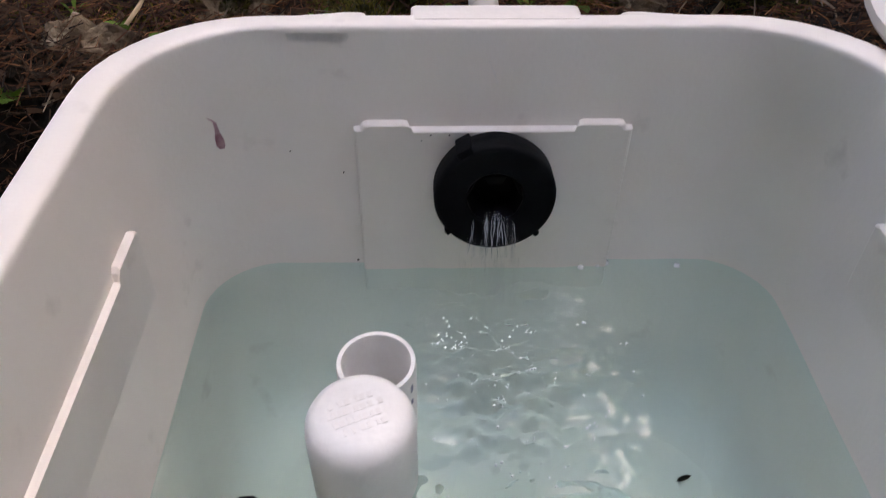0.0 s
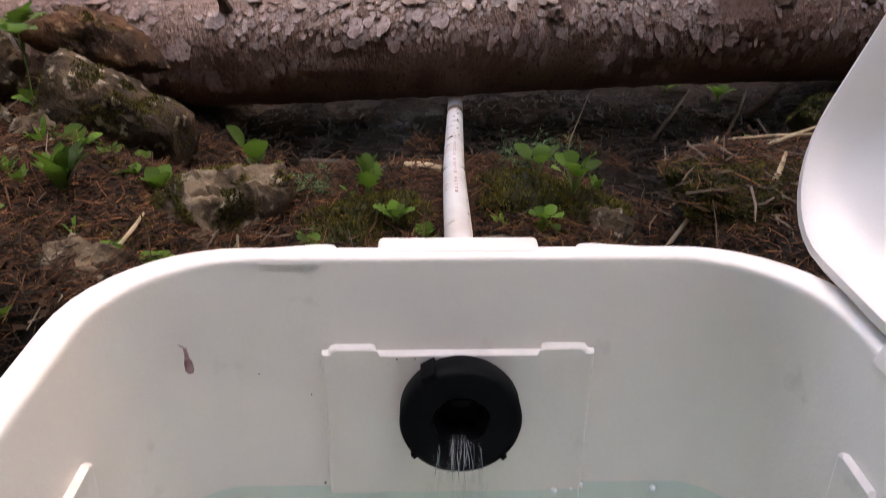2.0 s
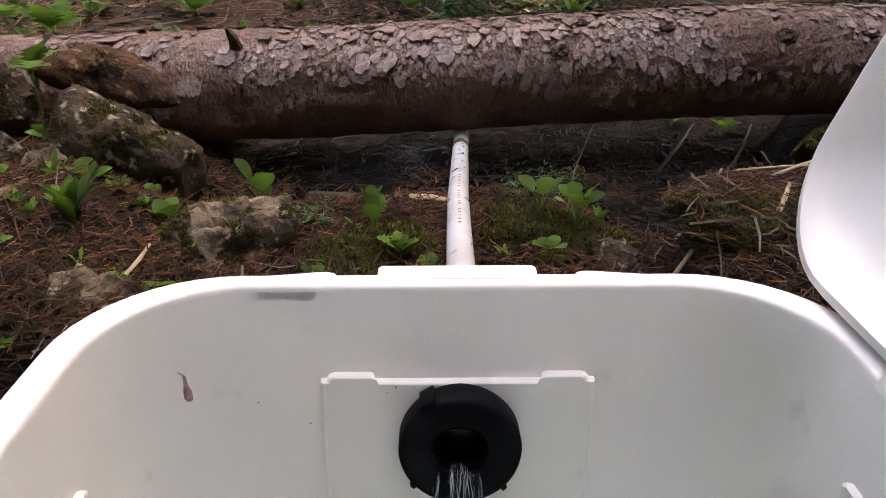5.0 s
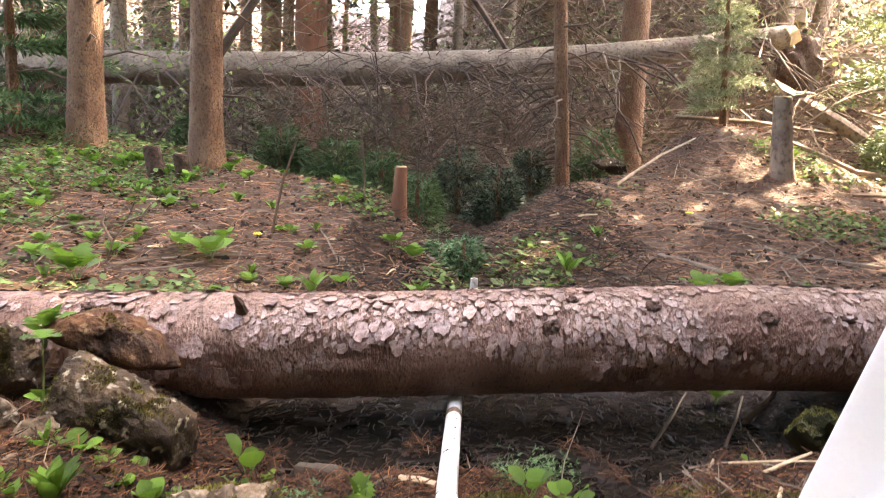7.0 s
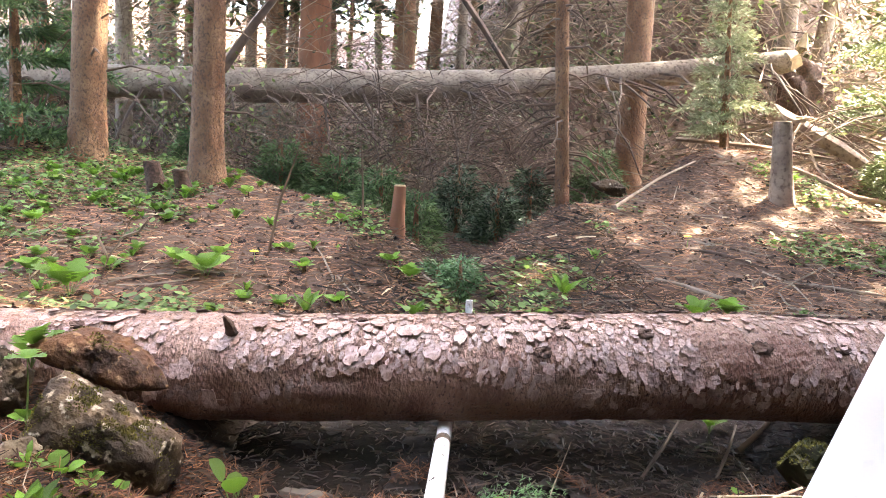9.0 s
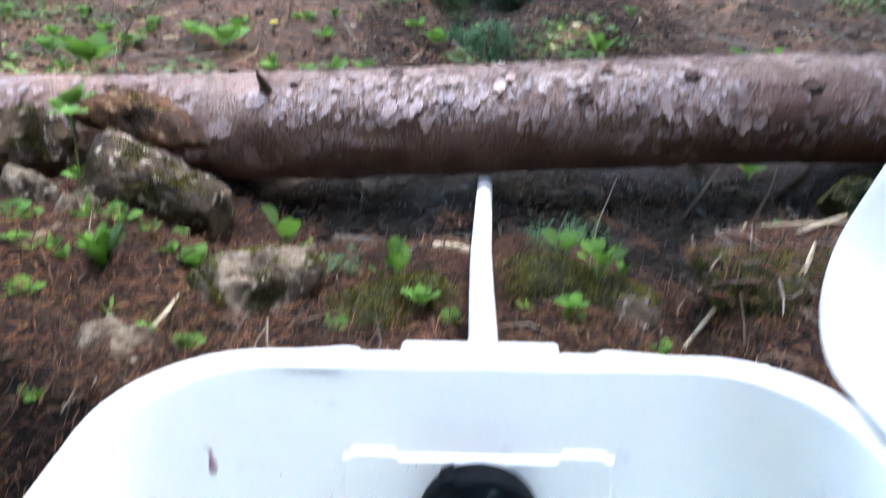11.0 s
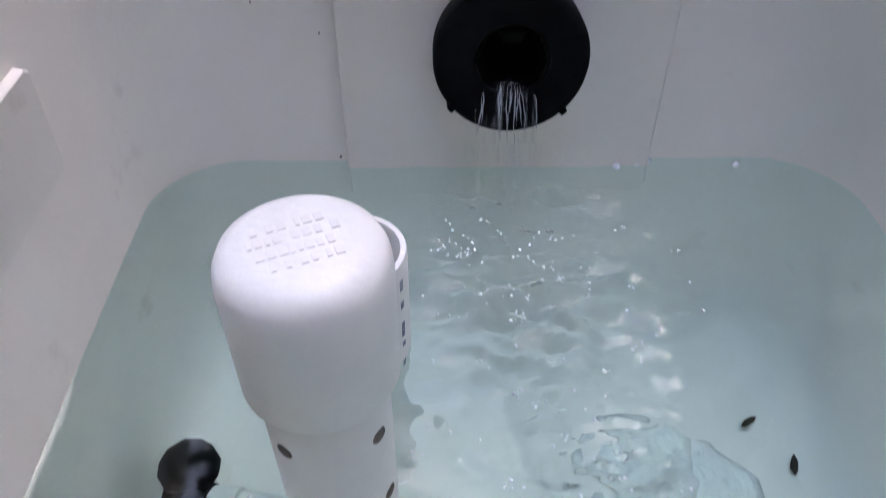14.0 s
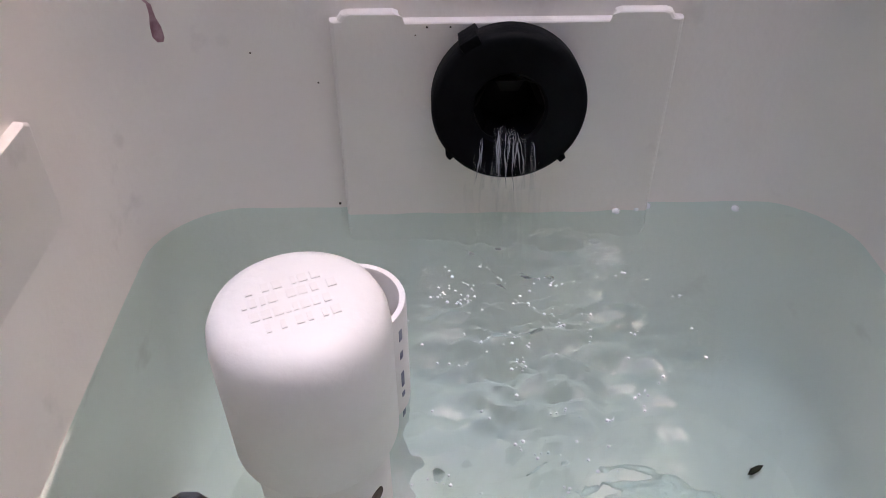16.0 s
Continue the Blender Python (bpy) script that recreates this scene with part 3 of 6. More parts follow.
def add_blob(c, r, flat=1.0):
    n0 = len(verts)
    verts.append((c[0], c[1], c[2] + r * flat))
    for ring_z, ring_r in ((0.5, 0.86), (-0.3, 0.95)):
        for k in range(7):
            a = 2 * math.pi * k / 7
            verts.append((c[0] + r * ring_r * math.cos(a), c[1] + r * ring_r * math.sin(a), c[2] + r * ring_z * flat))
    for k in range(7):
        j = (k + 1) % 7
        faces.append((n0, n0 + 1 + k, n0 + 1 + j))
        faces.append((n0 + 1 + k, n0 + 8 + k, n0 + 8 + j, n0 + 1 + j))


for k in range(150):
    # small rafts of bubbles carried along by the current, also painting its glints
    y = -0.075 - 0.30 * rnd.random() ** 1.4
    x = 0.006 + 0.05 * (y + 0.1) + rnd.gauss(0, 0.030 + 0.05 * min(1.0, -y * 1.5))
    near_pipe = math.hypot(x + 0.0715, y + 0.1545) < 0.026 or math.hypot(x + 0.070, y + 0.2545) < 0.026
    if abs(x - CX) > 0.17 or near_pipe:
        continue
    for _ in range(rnd.choice((1, 1, 2, 3, 5))):
        bx, by = x + rnd.gauss(0, 0.0028), y + rnd.gauss(0, 0.0016)
        add_blob((bx, by, 0.2190 + ripple(bx, by)), rnd.uniform(0.0003, 0.0010), 0.55)
for x, y in ((0.072, -0.022), (0.092, -0.017), (0.0845, -0.019), (0.145, -0.021)):
    add_blob((x, y, 0.2195), 0.0026, 0.9)
fo = raw("bubble", verts, faces, material("bubble_glint_white", (0.93, 0.95, 0.96), 0.12, transmission=0.1, ior=1.3), froth, smooth=True)
fo.visible_shadow = False

# ---- stand pipes in the chest ----
stand = thing("capped_stand_pipe", pose(-0.0700, -0.2545, 0.081, 0, 0, 0), "white plastic stand pipe with drilled holes under a cap", "pipe")
part("pipe", lathe([(0.0152, 0), (0.0178, 0), (0.0178, 0.270), (0.0152, 0.270)], 44), M_PVC, stand)
H = 0.2958
cap = part("cap", lathe([(0.0, H), (0.0120, H - 0.0002), (0.0160, H - 0.0009), (0.0190, H - 0.0026), (0.0204, H - 0.0056), (0.0209, H - 0.0100), (0.0211, H - 0.0450), (0.0207, H - 0.0458), (0.0181, H - 0.0460),
                         (0.0181, H - 0.01), (0.0, H - 0.006)], 64), M_PVC, stand, "flat-domed white cap with raised lettering")
M_MARK = material("raised_mark", (0.75, 0.73, 0.70), 0.4, colour2=(0.79, 0.775, 0.75), scale=160)
bm = bmesh.new()
r5 = random.Random(11)
for row, (y, x0, x1) in enumerate(((0.0062, -0.010, 0.008), (0.0022, -0.0115, 0.0100), (-0.0022, -0.0105, 0.0095), (-0.0064, -0.008, 0.0065))):
    x = x0
    while x < x1:
        w = r5.choice((0.0011, 0.0016, 0.0020))
        h = 0.0013
        bmesh.ops.create_cube(bm, size=1, matrix=Matrix.Translation((x + w / 2, y, H - 0.00005)) @ Matrix.Diagonal((w, h * 2, 0.0003, 1)))
        x += w + r5.choice((0.0006, 0.0009, 0.0022))
put(part("lettering", bm, M_MARK, cap, "worn raised lettering", smooth=False), pose(0, 0, 0, 0, 0, 22))
# drilled holes are dark discs on the pipe, the shade inside put into their colour
M_HOLE = material("hole_shade", (0.16, 0.13, 0.11), 0.8, colour2=(0.09, 0.07, 0.06), scale=200)
for zc, turn0 in ((0.232, 0), (0.197, 9), (0.162, 0), (0.127, 8)):
    for ang in (-128, -40, 52, 140):
        hole = part("drill_hole", lathe([(0.0, -0.0180), (0.0024, -0.0180), (0.0027, -0.0177), (0.0027, -0.0160), (0.0, -0.0160)], 14, "y"), M_HOLE, stand)
        put(hole, Matrix.Translation((0, 0, zc)) @ pose(0, 0, 0, 0, 0, ang + turn0 + 4))
open_pipe = thing("open_stand_pipe", pose(-0.0727, -0.1545, 0.081, 0, 0, 0), "open-topped white plastic stand pipe in the water", "pipe")
op = part("pipe", lathe([(0.0191, 0), (0.0224, 0), (0.0224, 0.1965), (0.0219, 0.198), (0.0196, 0.198), (0.0191, 0.1965)], 48), M_PVC, open_pipe)
M_PRINT_BLUE = material("blue_print", (0.12, 0.14, 0.22), 0.6, colour2=(0.3, 0.32, 0.38), scale=160)
for k, h in enumerate((0.006, 0.004, 0.009, 0.003, 0.007)):
    bar = part("printed_bar", box(-0.0011, 0.0011, -0.02258, -0.0216, 0.190 - k * 0.013 - h, 0.190 - k * 0.013, 0.0), M_PRINT_BLUE, open_pipe, "faded blue printed mark", smooth=False)
    put(bar, pose(0, 0, 0, 0, 0, 62))

# ---- under water ----
M_PALE = material("pale_stone", (0.80, 0.80, 0.77), 0.8, colour2=(0.68, 0.67, 0.64), scale=30, bump=0.5, bump_scale=90)


STONES = {}


def stone(name, size, at, mat, label, category="stone", seed=0, rough=0.25, sub=4, group="", flat=0.0, freq=1.6):
    bm = bmesh.new()
    bmesh.ops.create_icosphere(bm, subdivisions=sub, radius=1.0)
    for v in bm.verts:
        p = v.co.copy()
        k = 1 + rough * noise.fractal(p * freq + Vector((seed * 7.1, seed * 3.3, 0)), 1.0, 2.0, 5)
        k += rough * 0.20 * noise.noise(p * 5.5 + Vector((0, seed, 0))) + rough * 0.24 * noise.noise(p * 9 + Vector((seed, 0, 0))) + rough * 0.16 * noise.noise(p * 21 + Vector((0, 0, seed))) - rough * 0.45 * max(0.0, 0.25 - abs(noise.noise(p * 2.7 + Vector((seed, seed, 0)))))
        for m in range(7 if rough > 0.1 else 0):
            h = Vector((math.sin(seed * 3.1 + m * 2.4), math.cos(seed * 1.7 + m * 3.9), math.sin(seed + m * 1.3) * 0.8)).normalized()
            e = (p * k).dot(h) - (0.66 + 0.05 * math.sin(seed + m))
            if e > 0:
                k -= 0.9 * e
        v.co = p * k
        if flat:
            v.co.z = min(v.co.z, flat)
        v.co = Vector((v.co.x * size[0], v.co.y * size[1], v.co.z * size[2]))
    ob = part(name, bm, mat)
    tagged(ob, label, category, group)
    put(ob, at)
    STONES[seed] = ob
    return ob


stone("pale_stone", (0.034, 0.026, 0.017), pose(0.066, -0.178, 0.092, 0, 0, 20), M_PALE, "rounded pale stone on the chest floor", seed=3, rough=0.07, sub=3, group="stones in the chest")
stone("pale_stone", (0.030, 0.024, 0.014), pose(0.103, -0.186, 0.090, 0, 0, -15), M_PALE, "flat pale stone on the chest floor", seed=5, rough=0.07, sub=3, group="stones in the chest")
for x, y, rot in ((0.141, -0.145, 20), (0.157, -0.171, 75)):
    bm = bmesh.new()
    outline = [(-0.006, 0), (-0.002, 0.0022), (0.003, 0.0018), (0.0065, 0.0002), (0.002, -0.0018), (-0.003, -0.0016)]
    bm.faces.new([bm.verts.new((px, py, 0.001 * math.sin(px * 400))) for px, py in outline])
    bmesh.ops.solidify(bm, geom=bm.faces[:], thickness=0.0006)
    tagged(put(part("leaf_scrap", bm, M_SPECK), pose(x, y, 0.0840 if rot < 50 else 0.0845, 0, 0, rot)), "dark scrap of leaf on the chest floor", "leaf", "leaf scraps")
pump = thing("submerged_valve", pose(-0.152, -0.205, 0.103, 0, 0, 0), "black valve on a white labelled plastic coupling under water", "valve")
part("coupling", tube([(0.0, -0.002, 0.0), (0.012, -0.003, 0), (0.0125, -0.003, 0), (0.05, -0.008, 0)], [0.0235, 0.0235, 0.0215, 0.0215], 28), M_PVC, pump, "white coupling with a label")
body = part("valve_body", tube([(-0.024, 0.010, 0.004), (-0.016, 0.006, 0.002), (-0.006, 0.0, 0.0), (0.001, 0.0, 0.0)], [0.014, 0.021, 0.023, 0.0225], 14, 0.12, 4), M_BLACK, pump)
stone_bm = bmesh.new()
bmesh.ops.create_icosphere(stone_bm, subdivisions=2, radius=0.0155)
put(part("knob", stone_bm, M_BLACK, pump), pose(-0.012, 0.026, 0.016))
part("stem", tube([(-0.012, 0.024, 0.010), (-0.014, 0.006, 0.004)], 0.011, 10), M_BLACK, pump)
M_BAR = material("printed_black", (0.04, 0.04, 0.045), 0.6, colour2=(0.1, 0.1, 0.11), scale=200)
bm = bmesh.new()
for k in range(12):
    a = 48 + k * 3.6
    w = (0.3, 0.5, 0.35)[k % 3] * 0.001
    p = Vector((0.022, -0.0045 - 0.02165 * math.cos(radians(a)), 0.02165 * math.sin(radians(a))))
    bmesh.ops.create_cube(bm, size=1, matrix=Matrix.Translation(p) @ pose(0, 0, 0, a - 90) @ Matrix.Diagonal((0.010, w * 2, 0.0005, 1)))
part("printed_bars", bm, M_BAR, pump, "black printed bars", smooth=False)

# ---- supply pipe ----
supply = thing("supply_pipe", (0, 0, 0), "muddy white plastic water pipe from the stream to the chest", "pipe")
PIPE = [(0.002, 0.004, 0.298), (0.004, 0.06, 0.304), (0.011, 0.185, 0.314), (0.014, 0.32, 0.299), (0.018, 0.454, 0.280), (0.030, 0.70, 0.247), (0.038, 0.86, 0.229), (0.044, 1.0, 0.206), (0.047, 1.08, 0.190)]
part("pipe", tube(PIPE, 0.0136, 24), M_PVC_OUT, supply)
# a coil of dried stalk and a rusty band round it
def pipe_at(y):
    for p, q in zip(PIPE, PIPE[1:]):
        if p[1] <= y <= q[1]:
            return Vector(p).lerp(Vector(q), (y - p[1]) / (q[1] - p[1]))


M_RUST = material("mud_band", (0.12, 0.075, 0.045), 0.9, colour2=(0.20, 0.13, 0.085), scale=120, bump=0.6, bump_scale=300)
c = pipe_at(0.80)
part("mud_band", tube([pipe_at(0.785), pipe_at(0.792), pipe_at(0.806), pipe_at(0.815)], [0.0137, 0.0143, 0.0142, 0.0137], 24), M_RUST, supply, "band of dried brown mud")
M_PRINT_RED = material("red_print", (0.42, 0.16, 0.16), 0.6, colour2=(0.6, 0.45, 0.43), scale=200)
for k in range(22):
    y = 0.30 + 0.013 * k
    q = pipe_at(y)
    if k % 7 == 5:
        continue
    bm = bmesh.new()
    bmesh.ops.create_cube(bm, size=1, matrix=Matrix.Translation(q + Vector((0.0005, -0.0018, 0.01335))) @ Matrix.Diagonal((0.0034, 0.0066 if k % 3 else 0.009, 0.0008, 1)))
    part("printed_mark", bm, M_PRINT_RED, supply, "faded red printed mark", smooth=False)
for k in range(9):
    bm = bmesh.new()
    y = 0.56 + 0.03 * k + 0.01 * rnd.random()
    q = pipe_at(min(y, 0.99))
    bmesh.ops.create_cube(bm, size=1, matrix=Matrix.Translation(q + Vector((rnd.uniform(-0.006, 0.006), 0, 0.0124))) @ pose(0, 0, 0, 0, rnd.uniform(-30, 30), rnd.uniform(0, 180)) @ Matrix.Diagonal((0.009, 0.0022, 0.001, 1)))
    part("bark_scrap", bm, M_SPECK, supply, "scrap of dark bark stuck on", smooth=False)
ring = [pipe_at(0.42) + Vector((0.0142 * math.cos(a), -0.010 * math.sin(a) ** 2, 0.0142 * math.sin(a))) for a in [math.pi * k / 12 for k in range(13)]]
part("stalk", tube(ring, 0.0006, 5), M_TWIG, supply, "thin dry stalk over the pipe")
inlet = thing("inlet_pipe", (0.11, 1.68, 0.20), "short grey-white pipe end standing in the gully", "pipe")
part("pipe", lathe([(0.007, 0), (0.0105, 0), (0.0105, 0.106), (0.007, 0.106)], 16), M_PVC_OUT, inlet)

# ---- the fallen log ----
LOG_R = 0.0985
LOG_X = (-2.6, -0.75, -0.4, 0.0, 0.26, 0.57, 0.8, 2.6)
LOG_Z = (0.27, 0.304, 0.312, 0.328, 0.343, 0.357, 0.355, 0.37)


def log_axis(x):
    z = sum(float(np.interp(x + d, LOG_X, LOG_Z)) for d in (-0.12, -0.06, 0, 0.06, 0.12)) / 5
    return Vector((x, 0.930 + 0.015 * x, z))


def log_point(x, a, lift=0.0):
    c = log_axis(x)
    r = LOG_R * (1 + 0.030 * fbm(x * 2 + math.cos(a), math.sin(a) * 1.5, 1.5) + 0.012 * fbm(x * 9, a * 3, 2)) + lift
    return c + Vector((0, -math.cos(a) * r, math.sin(a) * r))


log = thing("fallen_log", (0, 0, 0), "fallen spruce log with scaly pinkish-grey bark lying across the stream", "log")


def bark_relief(x, a):
    """Height of the bark plates, longer round the log than along it, with cracks between them."""
    q = Vector((x * 66 + 0.7 * noise.noise(Vector((x * 90, a * 9, 1))), a * LOG_R * 34 + 0.7 * noise.noise(Vector((x * 90, a * 9, 7))), 0))
    dist, pts = noise.voronoi(q)
    edge = min(1.0, (dist[1] - dist[0]) * 5.0)
    return 0.0022 * edge * (0.2 + 0.8 * noise.cell(pts[0] * 1.7)) - 0.0010 + 0.0022 * noise.noise(Vector((x * 22, a * 2.5, 3))) + 0.0008 * noise.noise(Vector((x * 120, a * 12, 5)))


LOG_STEPS = [-2.4 + 0.05 * i for i in range(26)] + [-1.1 + 0.0042 * i for i in range(524)] + [1.11 + 0.05 * i for i in range(31)]
loops = [[log_point(x, 2 * math.pi * k / 150, bark_relief(x, 2 * math.pi * k / 150)) for k in range(150)] for x in LOG_STEPS]
part("trunk", loft(loops), M_BARK, log)


def flake_mesh(seed):
    """A scale of bark with a round lower edge, slightly curled."""
    r = random.Random(seed)
    bm = bmesh.new()
    w, n = 0.44 + 0.12 * r.random(), 13
    out = []
    for i in range(n):
        t = math.tau * i / n + r.uniform(-0.16, 0.16)
        k = 1 + r.uniform(-0.30, 0.24)
        # square shoulders above, a round tongue below
        p = 0.62 if math.sin(t) > 0 else 0.85
        out.append((w * k * math.copysign(abs(math.cos(t)) ** p, math.cos(t)), 0.55 * k * math.copysign(abs(math.sin(t)) ** p, math.sin(t))))
    top, bot = [], []
    for x, y in out:
        curl = 0.15 * (0.5 - y) ** 2 + r.uniform(-0.02, 0.05)
        top.append(bm.verts.new((x, y, curl + 0.02)))
        bot.append(bm.verts.new((x * 1.0, y * 1.0, curl - 0.12)))
    ct = bm.verts.new((0.05, 0.0, 0.06))
    for i in range(n):
        j = (i + 1) % n
        bm.faces.new((top[i], top[j], ct))
        bm.faces.new((bot[i], bot[j], top[j], top[i]))
    bmesh.ops.recalc_face_normals(bm, faces=bm.faces)
    me = bpy.data.meshes.new("bark_flake")
    bm.to_mesh(me)
    bm.free()
    me.materials.append(M_FLAKE)
    return me


def flake_matrix(x, a, size, r):
    p = log_point(x, a, 0.0008)
    n = Vector((0, -math.cos(a), math.sin(a)))
    up = Vector((0, math.sin(a), math.cos(a)))
    side = up.cross(n)
    rot = Matrix((side, up, n)).transposed().to_4x4()
    return Matrix.Translation(p) @ rot @ pose(0, 0, 0, r.uniform(-9, -2), r.uniform(-4, 4), r.uniform(-22, 22)) @ Matrix.Diagonal((size * r.uniform(0.6, 1.2), size * r.uniform(0.8, 1.75), size * 0.30, 1))


FLAKES = [flake_mesh(k) for k in range(9)]
rnd = random.Random(21)
spots = []
for k in range(12000):
    x, a = rnd.uniform(-1.5, 1.4), radians(rnd.triangular(-40, 155, 50))
    bare = fbm(x * 3.2, a * 1.2 + 5, 1.6, 3)
    if bare < 0.25 * smooth01(1.0, 0.0, a) - 0.20:
        continue
    size = 0.009 + 0.019 * rnd.random() ** 1.8
    if all(abs(x - q[0]) > (size + q[2]) * 0.34 or abs(a - q[1]) * LOG_R > (size + q[2]) * 0.40 for q in spots):
        spots.append((x, a, size))
spots.sort(key=lambda q: abs(q[0] - 0.05))
for x, a, size in spots[:300]:
    ob = new("bark_flake", rnd.choice(FLAKES))
    ob.parent = log
    ob.matrix_basis = flake_matrix(x, a, size, rnd)
fv, ff = [], []
for x, a, size in spots[300:]:
    me, m = rnd.choice(FLAKES), flake_matrix(x, a, size, rnd)
    n0 = len(fv)
    fv += [tuple(m @ v.co) for v in me.vertices]
    ff += [tuple(n0 + i for i in p.vertices) for p in me.polygons]
if fv:
    tagged(raw("bark_scale", fv, ff, M_FLAKES, log), kind="stuff")
for x, a, r in ((0.203, 30, 0.013), (0.386, 50, 0.012), (0.590, 36, 0.014), (0.735, 38, 0.011), (-0.12, 74, 0.008), (0.245, 62, 0.009), (1.02, 40, 0.013), (-0.62, 60, 0.010)):
    a = radians(a)
    bm = bmesh.new()
    bmesh.ops.create_icosphere(bm, subdivisions=3, radius=1.0)
    for v in bm.verts:
        q = v.co * (1 + 0.45 * noise.fractal(v.co * 2.2 + Vector((x * 31, 0, 0)), 1.0, 2.0, 4))
        dent = 0.55 * math.exp(-((v.co.x ** 2 + v.co.y ** 2) / 0.10)) if v.co.z > 0 else 0
        v.co = Vector((q.x * r, q.y * r, (q.z - dent) * r * 0.62))
    k = part("knot", bm, M_KNOT, log, "dark broken branch knot")
    n = Vector((0, -math.cos(a), math.sin(a)))
    k.matrix_basis = Matrix.Translation(log_point(x, a, 0.0)) @ n.to_track_quat("Z", "Y").to_matrix().to_4x4() @ Matrix.Diagonal((1.25, 0.9, 1, 1))
p = log_point(-0.344, radians(52))
part("branch_stub", tube([p, p + Vector((-0.004, -0.008, 0.018)), p + Vector((-0.010, -0.016, 0.034))], [0.011, 0.008, 0.003], 8, 0.25, 3), M_KNOT, log)

# ---- rocks by the chest ----
def boulder(name, at, planes, mat, label, category, seed, rough=0.010, group="", sub=5):
    """A broken stone: flat faces, each a normal and its distance from the middle, worn round at the edges and pitted."""
    bm = bmesh.new()
    bmesh.ops.create_icosphere(bm, subdivisions=sub, radius=1.0)
    cuts = [(Vector(n).normalized(), d) for n, d in planes]
    off = Vector((seed * 7.1, seed * 3.3, seed))
    for v in bm.verts:
        p = v.co.normalized()
        k = sum(max(0.0, n.dot(p) / d) ** 12 for n, d in cuts) ** (-1 / 12)
        q = p * k
        k += rough * (1.1 * noise.fractal(q * 24 + off, 1.0, 2.0, 4) + 0.5 * noise.noise(q * 90 + off) + 0.35 * noise.noise(q * 190 + off) - 1.3 * max(0.0, 0.16 - abs(noise.noise(q * 21 + off * 2))))
        v.co = p * k
    ob = tagged(part(name, bm, mat), label, category, group)
    put(ob, at)
    STONES[seed] = ob
    return ob


boulder("rock", pose(-0.470, 0.622, 0.286, 0, 0, -4), [((0.50, 0, 0.86), 0.052), ((-0.93, 0, 0.35), 0.096), ((0.1, -0.9, 0.25), 0.050), ((0.05, -0.85, -0.35), 0.046), ((0.95, -0.1, -0.05), 0.100),
        ((0, 0, -1), 0.075), ((0, 1, 0.2), 0.06), ((0.22, -0.55, 0.80), 0.064), ((-0.6, -0.6, 0.4), 0.092), ((0.8, -0.5, 0.3), 0.086)],
        M_ROCK, "wedge-shaped grey-brown rock with moss, in front of the log", "rock", 2, 0.008, "rocks by the chest")
boulder("bark_slab", pose(-0.530, 0.762, 0.366, 0, 0, -4), [((-0.25, 0, 0.97), 0.050), ((0.42, 0, 0.9), 0.040), ((0.87, 0, 0.5), 0.069), ((-1, 0, 0.1), 0.112), ((0, -1, 0.25), 0.036), ((-0.25, -0.5, -0.8), 0.034),
        ((0.1, -0.3, -0.95), 0.052), ((0, 1, 0), 0.035), ((0, -0.62, 0.78), 0.042), ((0.98, -0.1, -0.2), 0.116)],
        M_ROCK_RUST, "rust-brown slab of rotten wood against the log", "slab", 6, 0.007)
stone("rock", (0.088, 0.070, 0.062), pose(-0.262, 0.375, 0.248, 0, -4, 10), M_ROCK_PALE, "lumpy pale rock with a cap of moss", "rock", 9, 0.40, 5, "rocks by the chest", freq=1.7)
stone("rock", (0.070, 0.052, 0.048), pose(-0.365, 0.238, 0.235, 0, 6, 25), M_ROCK_PALE, "tan crumbling rock at the edge of the pit", "rock", 12, 0.40, 5, "rocks by the chest", freq=1.8)
stone("rock", (0.058, 0.040, 0.032), pose(-0.535, 0.452, 0.272, 0, 0, 8), M_ROCK_PALE, "low grey rock among needles", "rock", 14, 0.30, 4, "rocks by the chest")
stone("rock", (0.044, 0.036, 0.046), pose(-0.625, 0.580, 0.300, 0, 0, 0), M_ROCK_PALE, "small pale rock beside a larger one", "rock", 16, 0.32, 4, "rocks by the chest")
stone("rock", (0.062, 0.055, 0.066), pose(-0.672, 0.690, 0.338, 0, 0, 0), M_ROCK, "mossy grey rock near the log", "rock", 18, 0.34, 4, "rocks by the chest")
stone("rock", (0.034, 0.026, 0.028), pose(-0.552, 0.552, 0.286, 0, 0, 30), M_ROCK_PALE, "small tan stone at the foot of the wedge-shaped rock", "rock", 43, 0.34, 4, "rocks by the chest")
stone("rock", (0.034, 0.040, 0.040), pose(0.190, 0.335, 0.232, 0, 0, 0), M_ROCK, "small tan rock under leafy plants", "rock", 20, 0.36, 4, "rocks by the chest")
stone("mossy_hummock", (0.145, 0.115, 0.036), pose(0.402, 0.412, 0.260, 0, 0, 0), M_MOSS, "low hummock covered with olive moss", "moss", 23, 0.25, 5)
stone("mossy_hummock", (0.060, 0.050, 0.050), pose(0.655, 0.775, 0.235, 0, 0, 0), M_MOSS, "bright green moss cushion under the log", "moss", 26, 0.5, 4)
stone("mossy_hummock", (0.105, 0.085, 0.040), pose(0.125, 0.400, 0.240, 0, 0, 0), M_MOSS, "moss cushion beside the white pipe", "moss", 28, 0.3, 4)
stone("mossy_hummock", (0.090, 0.075, 0.034), pose(-0.085, 0.385, 0.232, 0, 0, 0), M_MOSS, "dark moss cushion beside the white pipe", "moss", 31, 0.3, 4)


